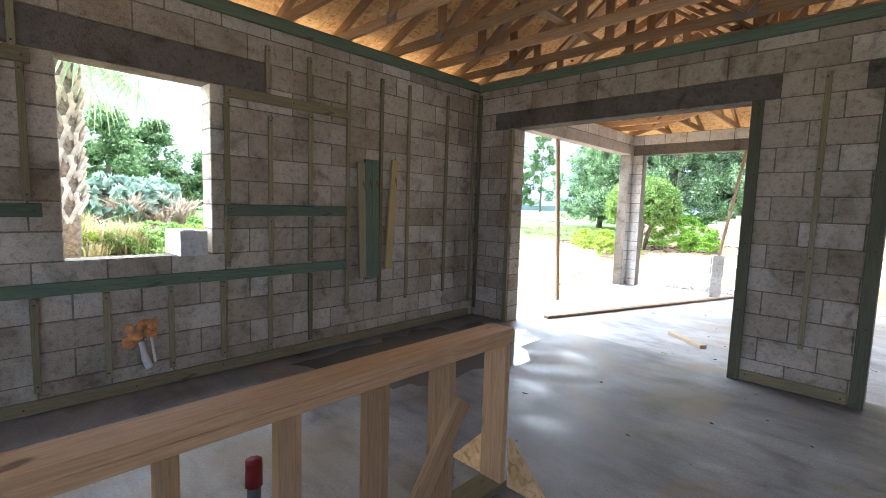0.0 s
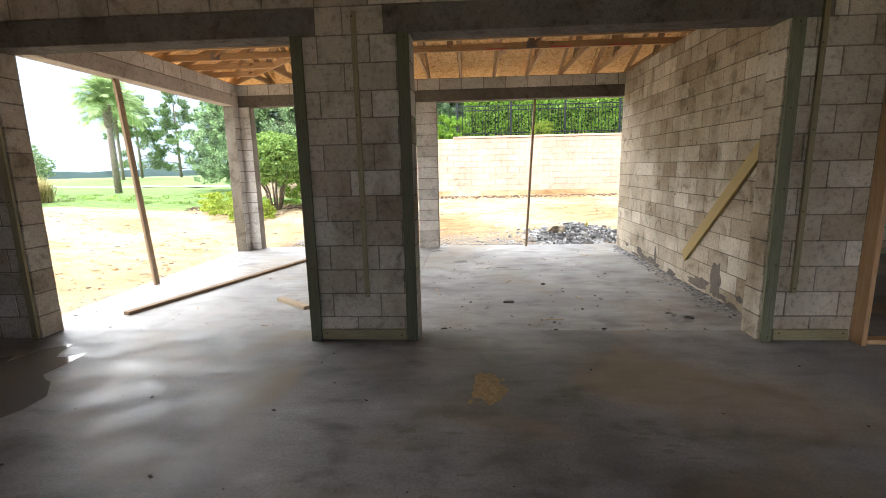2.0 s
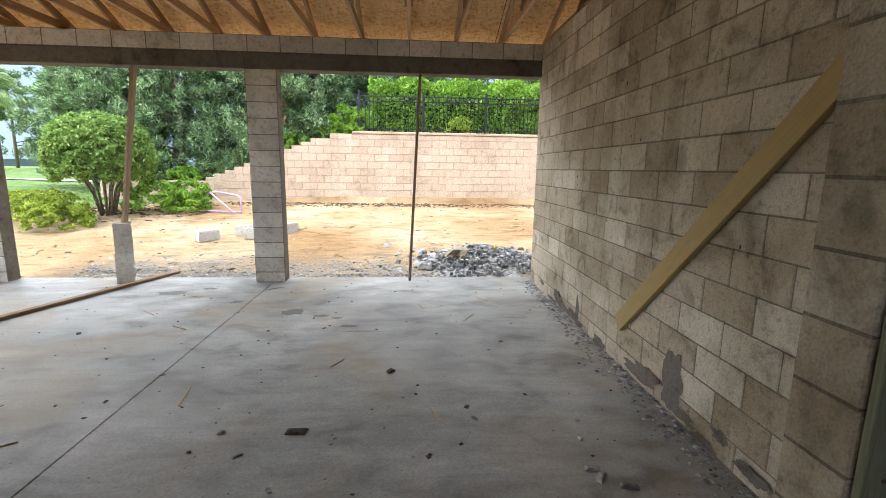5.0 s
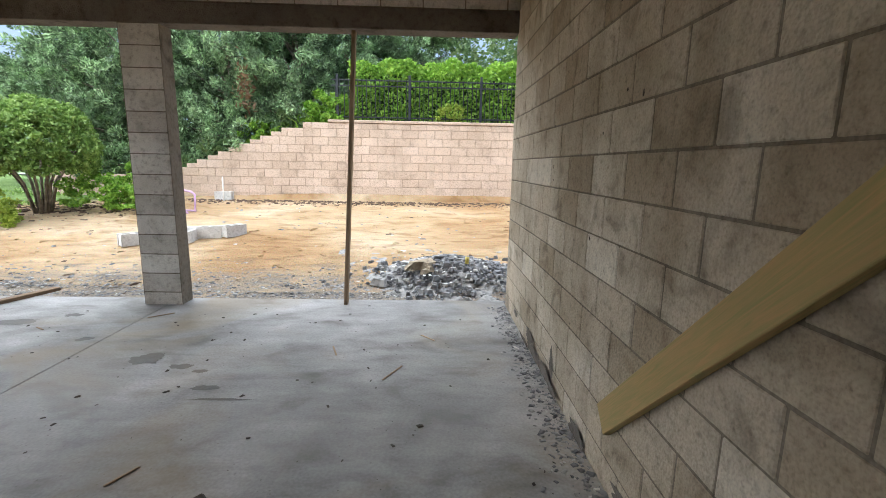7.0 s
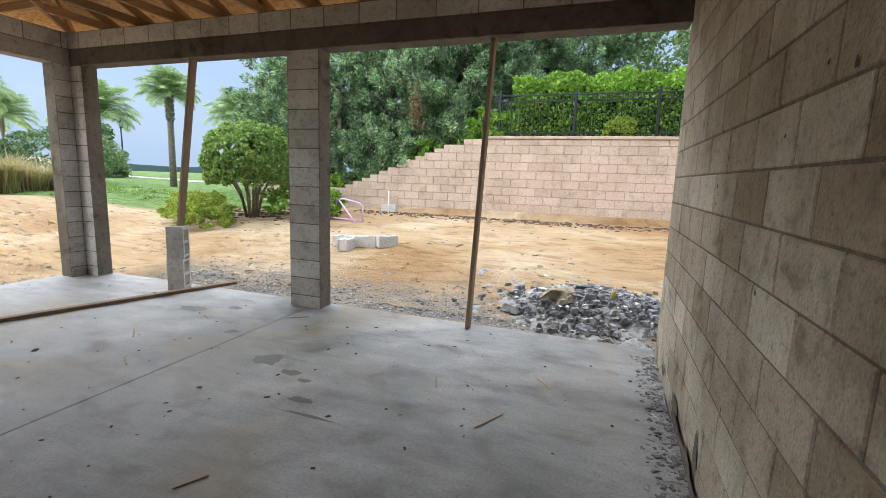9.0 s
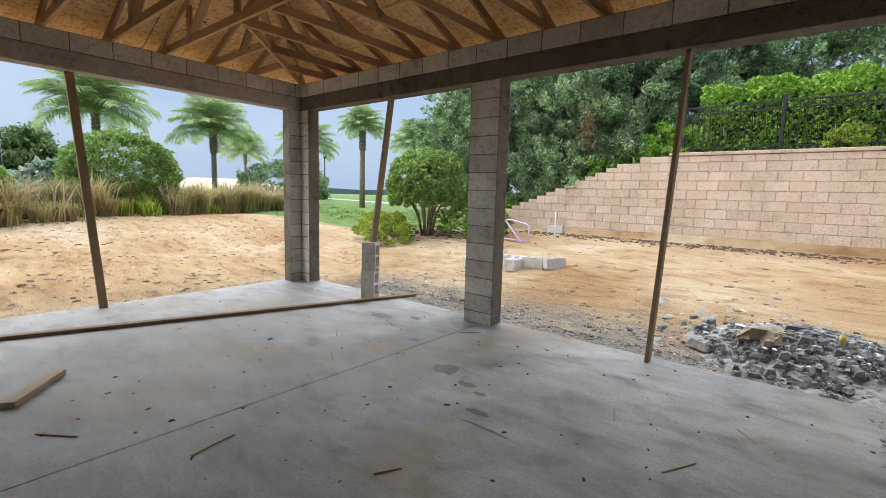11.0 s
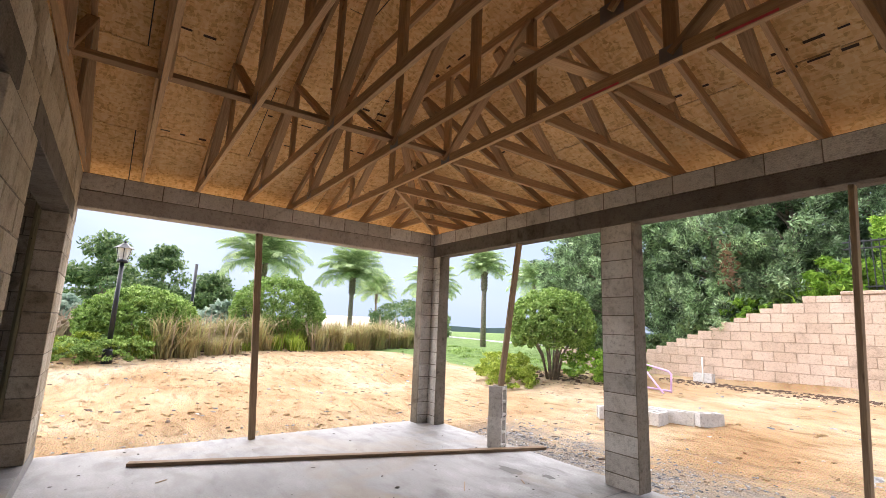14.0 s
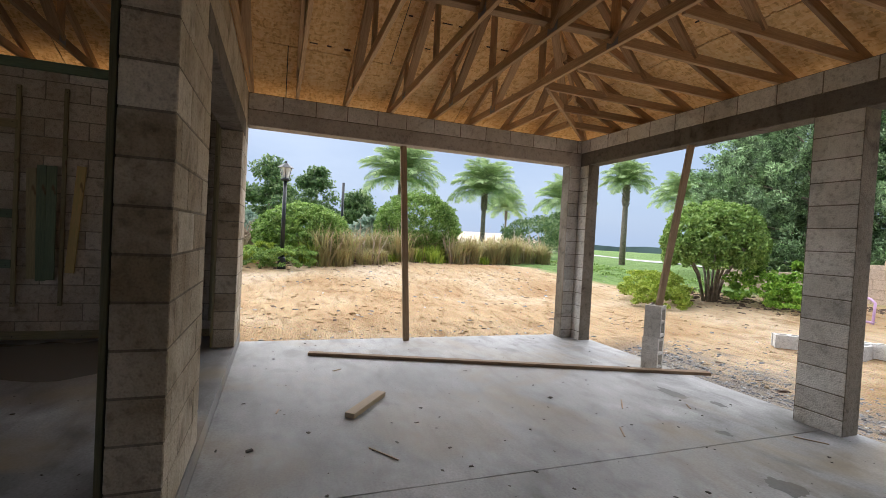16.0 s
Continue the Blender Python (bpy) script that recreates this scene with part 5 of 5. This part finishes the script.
# cabbage palm close outside the window
cab = thing("cabbage_palm", "cabbage palm with criss-cross pale leaf boots", "tree", at=(-9.0, 1.02, gz(-9.0, 1.02)))
tube("trunk", [(0, 0, -0.3), (0.02, 0, 1.8), (0, 0, 3.5)], 0.17, BARK_PALM, cab, "brown palm trunk", 0.9, 12)
for k in range(64):
    a, h = k * 2.4, 0.75 + k * 0.043
    for tw in (-1, 1):
        bmb = bmesh.new()
        add_box(bmb, -0.018, 0.018, -0.03, 0.03, 0, 0.36)
        ob = part("boot", bmb, BOOT, cab)
        ob.matrix_local = Matrix.Translation((0.155 * math.cos(a), 0.155 * math.sin(a), h)) @ Matrix.Rotation(a, 4, "Z") @ Matrix.Rotation(0.42 * tw, 4, "X") @ Matrix.Rotation(0.2, 4, "Y")


def fan_mesh(seed):
    r = random.Random(seed)
    verts, faces = [], []
    for k in range(34):
        a = -2.0 + 4.0 * k / 33
        ln = 0.95 * r.uniform(0.85, 1.1)
        o = Vector((math.cos(a), math.sin(a), 0))
        wv = Vector((-o.y, o.x, 0)) * 0.018
        b = Vector((0.9, 0, 0.1))
        i = len(verts)
        verts += [tuple(b), tuple(b + o * ln * 0.6 + wv), tuple(b + o * ln + Vector((0, 0, -0.35 * ln))), tuple(b + o * ln * 0.6 - wv)]
        faces.append((i, i + 1, i + 2, i + 3))
    i = len(verts)
    verts += [(0, -0.015, 0), (0, 0.015, 0), (0.9, 0.01, 0.1), (0.9, -0.01, 0.1)]
    faces.append((i, i + 1, i + 2, i + 3))
    me = bpy.data.meshes.new("fan_leaf")
    me.from_pydata(verts, [], faces)
    me.materials.append(LEAF_PALM)
    return me


fan = fan_mesh(3)
for k in range(26):
    f = new("fan_leaf", fan)
    f.parent = cab
    f.location = (0, 0, 3.45)
    f.rotation_euler = (0, -0.9 + 1.7 * k / 26, k * 2.4)

# ---- grasses ----


def blades(name, spots, per, height, mat, label, seed, spread=0.35, plume=False):
    r = np.random.default_rng(seed)
    verts, faces = [], []
    for (x, y) in spots:
        z0 = gz(x, y) - 0.03
        hh = height * r.uniform(0.4, 1.35)
        for _ in range(per):
            a = r.uniform(0, 6.28)
            d = np.array([math.cos(a), math.sin(a)])
            ln = hh * r.uniform(0.6, 1.15)
            out = ln * r.uniform(0.1, 1.0)
            bx, by = x + r.normal() * 0.1, y + r.normal() * 0.1
            w = np.array([-d[1], d[0]]) * (0.012 if not plume else 0.03)
            i = len(verts)
            verts += [(bx - w[0], by - w[1], z0), (bx + w[0], by + w[1], z0), (bx + d[0] * out * 0.4 + w[0], by + d[1] * out * 0.4 + w[1], z0 + ln * 0.7), (bx + d[0] * out * 0.4 - w[0], by + d[1] * out * 0.4 - w[1], z0 + ln * 0.7),
                      (bx + d[0] * out, by + d[1] * out, z0 + ln * (0.85 if out > ln * 0.45 else 1.0))]
            faces += [(i, i + 1, i + 2, i + 3), (i + 3, i + 2, i + 4)]
    return tagged(mesh_from(name, verts, faces, mat), label, "grass", kind="stuff")


rg = random.Random(77)


def bed_spots(n, y0, y1, depth):
    out = []
    for _ in range(n):
        y = rg.uniform(y0, y1)
        out.append((-8.3 - 0.34 * y - rg.uniform(0.0, depth), y))
    return out


blades("ornamental_grass", bed_spots(105, 6.4, 15.8, 2.4), 190, 0.8, STRAW, "tall dry tan ornamental grass in the bed", 140)
blades("green_grass", bed_spots(46, 6.0, 15.8, 2.4), 110, 0.55, LEAF_LIME, "green blades among the dry ornamental grass", 145)
blades("grass_seed_heads", bed_spots(60, 6.4, 15.8, 2.4), 9, 1.15, PLUME, "thin reddish-brown seed heads over the grass", 146)
blades("ornamental_grass_south", bed_spots(24, -1.5, 2.2, 2.4), 160, 0.7, STRAW, "dry ornamental grass outside the window", 141)
blades("plume_grass", [(-14.2 - rg.uniform(0, 1.5), rg.uniform(1.6, 4.5)) for _ in range(22)], 60, 1.0, PLUME, "arching pinkish grass plumes outside the window", 142, plume=True)
blades("lawn_edge", [(rg.uniform(-16, -6.5), 15.6 + rg.uniform(0, 3)) for _ in range(160)], 30, 0.09, LEAF_BUSH, "short green lawn blades", 143)
blades("iris_clump", [(rg.uniform(-1.2, -0.1), 17.45 + rg.uniform(0, 0.4)) for _ in range(8)], 70, 0.6, LEAF_HEDGE, "arching green strap leaves above the wall", 144)

# path across the lawn and pale sand hill
pv, pf = [], []
for k in range(30):
    s = k / 29
    x, y = -60 + 48 * s, 27 + 4 * math.sin(s * 2.4) - 4.5 * s
    for off in (-0.7, 0.7):
        pv.append((x, y + off, gz(x, y + off) + 0.03))
    if k:
        pf.append((2 * k - 2, 2 * k, 2 * k + 1, 2 * k - 1))
tagged(mesh_from("path", pv, pf, SLAB_OUT), "pale concrete path crossing the lawn", "path", kind="structure")
bm = bmesh.new()
bmesh.ops.create_uvsphere(bm, u_segments=32, v_segments=12, radius=1)
for v in bm.verts:
    v.co = Vector((-44 + v.co.x * 6 + v.co.y * 1.5, 26 + v.co.y * 9, 0.3 + max(-0.3, v.co.z) * 2.0 + 0.2 * noise.noise(v.co * 3)))
tagged(mesh_object("sand_hill", bm, WASH, smooth=True), "smooth pale sand hill beyond the lawn", "hill", kind="structure")
bm = bmesh.new()
last = None
FARWOOD = plain("distant_woods", (0.12, 0.16, 0.17), 1.0, 0, 0.3, 0.02)
for k in range(90):
    a = radians(20 + k * 1.6)
    x, y = -700 * math.sin(a), 700 * math.cos(a)
    h = 5 + 4 * noise.noise((k * 0.35, 0, 0)) + 2.5 * noise.noise((k * 1.3, 4, 0))
    pair = (bm.verts.new((x, y, -12)), bm.verts.new((x, y, h)))
    if last:
        bm.faces.new((last[0], pair[0], pair[1], last[1]))
    last = pair
tagged(mesh_object("backdrop", bm, FARWOOD), "low bluish wooded horizon", "backdrop", kind="structure")

# ---- lamps, pole, pipes ----


def street_lamp(at, h):
    t = thing("street_lamp", "black lamp post with a glazed lantern head", "street lamp", "lamp posts in the grounds", at)
    tube("base", [(0, 0, -0.1), (0, 0, 0.25), (0, 0, 0.3)], 0.11, BLACK, t, "", 0.8, 12)
    tube("post", [(0, 0, 0.28), (0, 0, h - 0.42)], 0.055, BLACK, t, "", 0.8, 10)
    tube("collar", [(0, 0, h - 0.44), (0, 0, h - 0.38)], 0.11, BLACK, t, "", 1.0, 10)
    bml = bmesh.new()
    bmesh.ops.create_cone(bml, cap_ends=True, segments=6, radius1=0.09, radius2=0.155, depth=0.26, matrix=Matrix.Translation((0, 0, h - 0.25)))
    part("lantern_glass", bml, GLASS, t, "pale frosted glass lantern")
    bml = bmesh.new()
    bmesh.ops.create_cone(bml, cap_ends=True, segments=6, radius1=0.21, radius2=0.03, depth=0.13, matrix=Matrix.Translation((0, 0, h - 0.055)))
    bmesh.ops.create_icosphere(bml, subdivisions=1, radius=0.035, matrix=Matrix.Translation((0, 0, h + 0.03)))
    part("lantern_roof", bml, BLACK, t)
    for k in range(6):
        a = k * math.tau / 6
        tube("lantern_bar", [(0.092 * math.cos(a), 0.092 * math.sin(a), h - 0.38), (0.158 * math.cos(a), 0.158 * math.sin(a), h - 0.12)], 0.009, BLACK, t, "", 1, 4)
    return t


street_lamp((-9.9, 5.44, gz(-9.9, 5.44)), 2.65)
street_lamp((-27.5, 27.4, gz(-27.5, 27.4)), 3.6)
t = tube("pole", [(-19.2, 8.05, 0.3), (-19.2, 8.05, 3.7)], 0.06, BLACK)
tagged(t, "thin dark pole beyond the shrubs", "pole")

pipes = thing("irrigation_pipes", "bent lilac plastic irrigation pipes sticking out of the sand", "pipe", at=(-2.75, 15.2, gz(-2.75, 15.2)))
tube("pipe", [(-0.9, 0.3, 0.02), (-0.75, 0.25, 0.45), (-0.55, 0.2, 0.5), (0.05, 0.0, 0.42), (0.12, 0.0, 0.36), (0.15, -0.1, -0.05)], 0.022, PURPLE, pipes)
tube("pipe", [(-0.7, 0.25, 0.47), (0.1, -0.3, -0.02)], 0.02, PURPLE, pipes)
tube("pipe", [(-1.6, 0.2, 0.03), (-0.9, 0.0, 0.04), (0.2, -0.2, 0.03)], 0.02, PURPLE, pipes)
t = tube("riser_pipe", [(-2.55, 16.4, 0.3), (-2.55, 16.4, 1.0)], 0.015, PVC)
tagged(t, "thin white riser pipe by the retaining wall", "pipe")

# printed stamps on the sheathing
sl = math.hypot(1, PITCH)
for i in range(26):
    rr = random.Random(i)
    west = i % 2 == 0
    run = rr.uniform(0.35, 2.2)
    along = rr.uniform(5.2, 9.6 - run * 0.8) if west else rr.uniform(-3.4 + run, 3.0)
    bm = bmesh.new()
    for k in range(rr.choice((2, 3, 4))):
        w = rr.uniform(0.05, 0.14)
        o = k * 0.2
        add_box(bm, o, o + w, -0.008, 0.008 + 0.015 * rr.random(), 0, 0.001)
    ob = mesh_object("printed_stamp", bm, INK)
    zz = EAVE + 0.075 + PITCH * run - 0.004
    if west:
        ob.matrix_world = Matrix.Translation((-4.15 + run, along, zz)) @ Matrix.Rotation(-math.atan(PITCH), 4, "Y") @ Matrix.Rotation(radians(90), 4, "Z")
    else:
        ob.matrix_world = Matrix.Translation((along, 10.08 - run, zz)) @ Matrix.Rotation(-math.atan(PITCH), 4, "X")
    ob.parent = bpy.data.objects["ceiling_west" if west else "ceiling_far"]
# larger scraps lying on the slabs
scatter("scrap_bits", 16, lambda r: r.choice(((-0.99, 5.23, 0.004), (1.95, 6.45, 0.004), (1.42, 7.01, 0.004), (0.9, 6.2, 0.004), (1.3, 5.5, 0.004), (2.4, 7.6, 0.004), (-2.4, 6.6, 0.004), (-1.5, 7.9, 0.004))), 0.035, CHIP, "dark crumpled scraps lying on the slab", 15, PORCH, 0.35)
scatter("block_chips", 40, lambda r: (r.uniform(0.1, 3.0), r.uniform(5.0, 6.6), 0.003), 0.02, RUBBLE, "pale chips of broken block on the slab", 16, PORCH, 0.5)

rs = random.Random(91)
for k in range(14):
    x, y, a, n = rs.uniform(-3.2, 2.8), rs.uniform(5.2, 9.6), rs.uniform(0, 3.14), rs.uniform(0.08, 0.28)
    ob = stick("wood_splinter", (x, y, PORCH + 0.004), (x + n * math.cos(a), y + n * math.sin(a), PORCH + 0.004), 0.012, 0.006, WEATHERED, bevel=0.001)
    tagged(ob, "thin brown wood splinter lying on the slab", "splinter", "splinters on the porch slab")

lay_blocks()
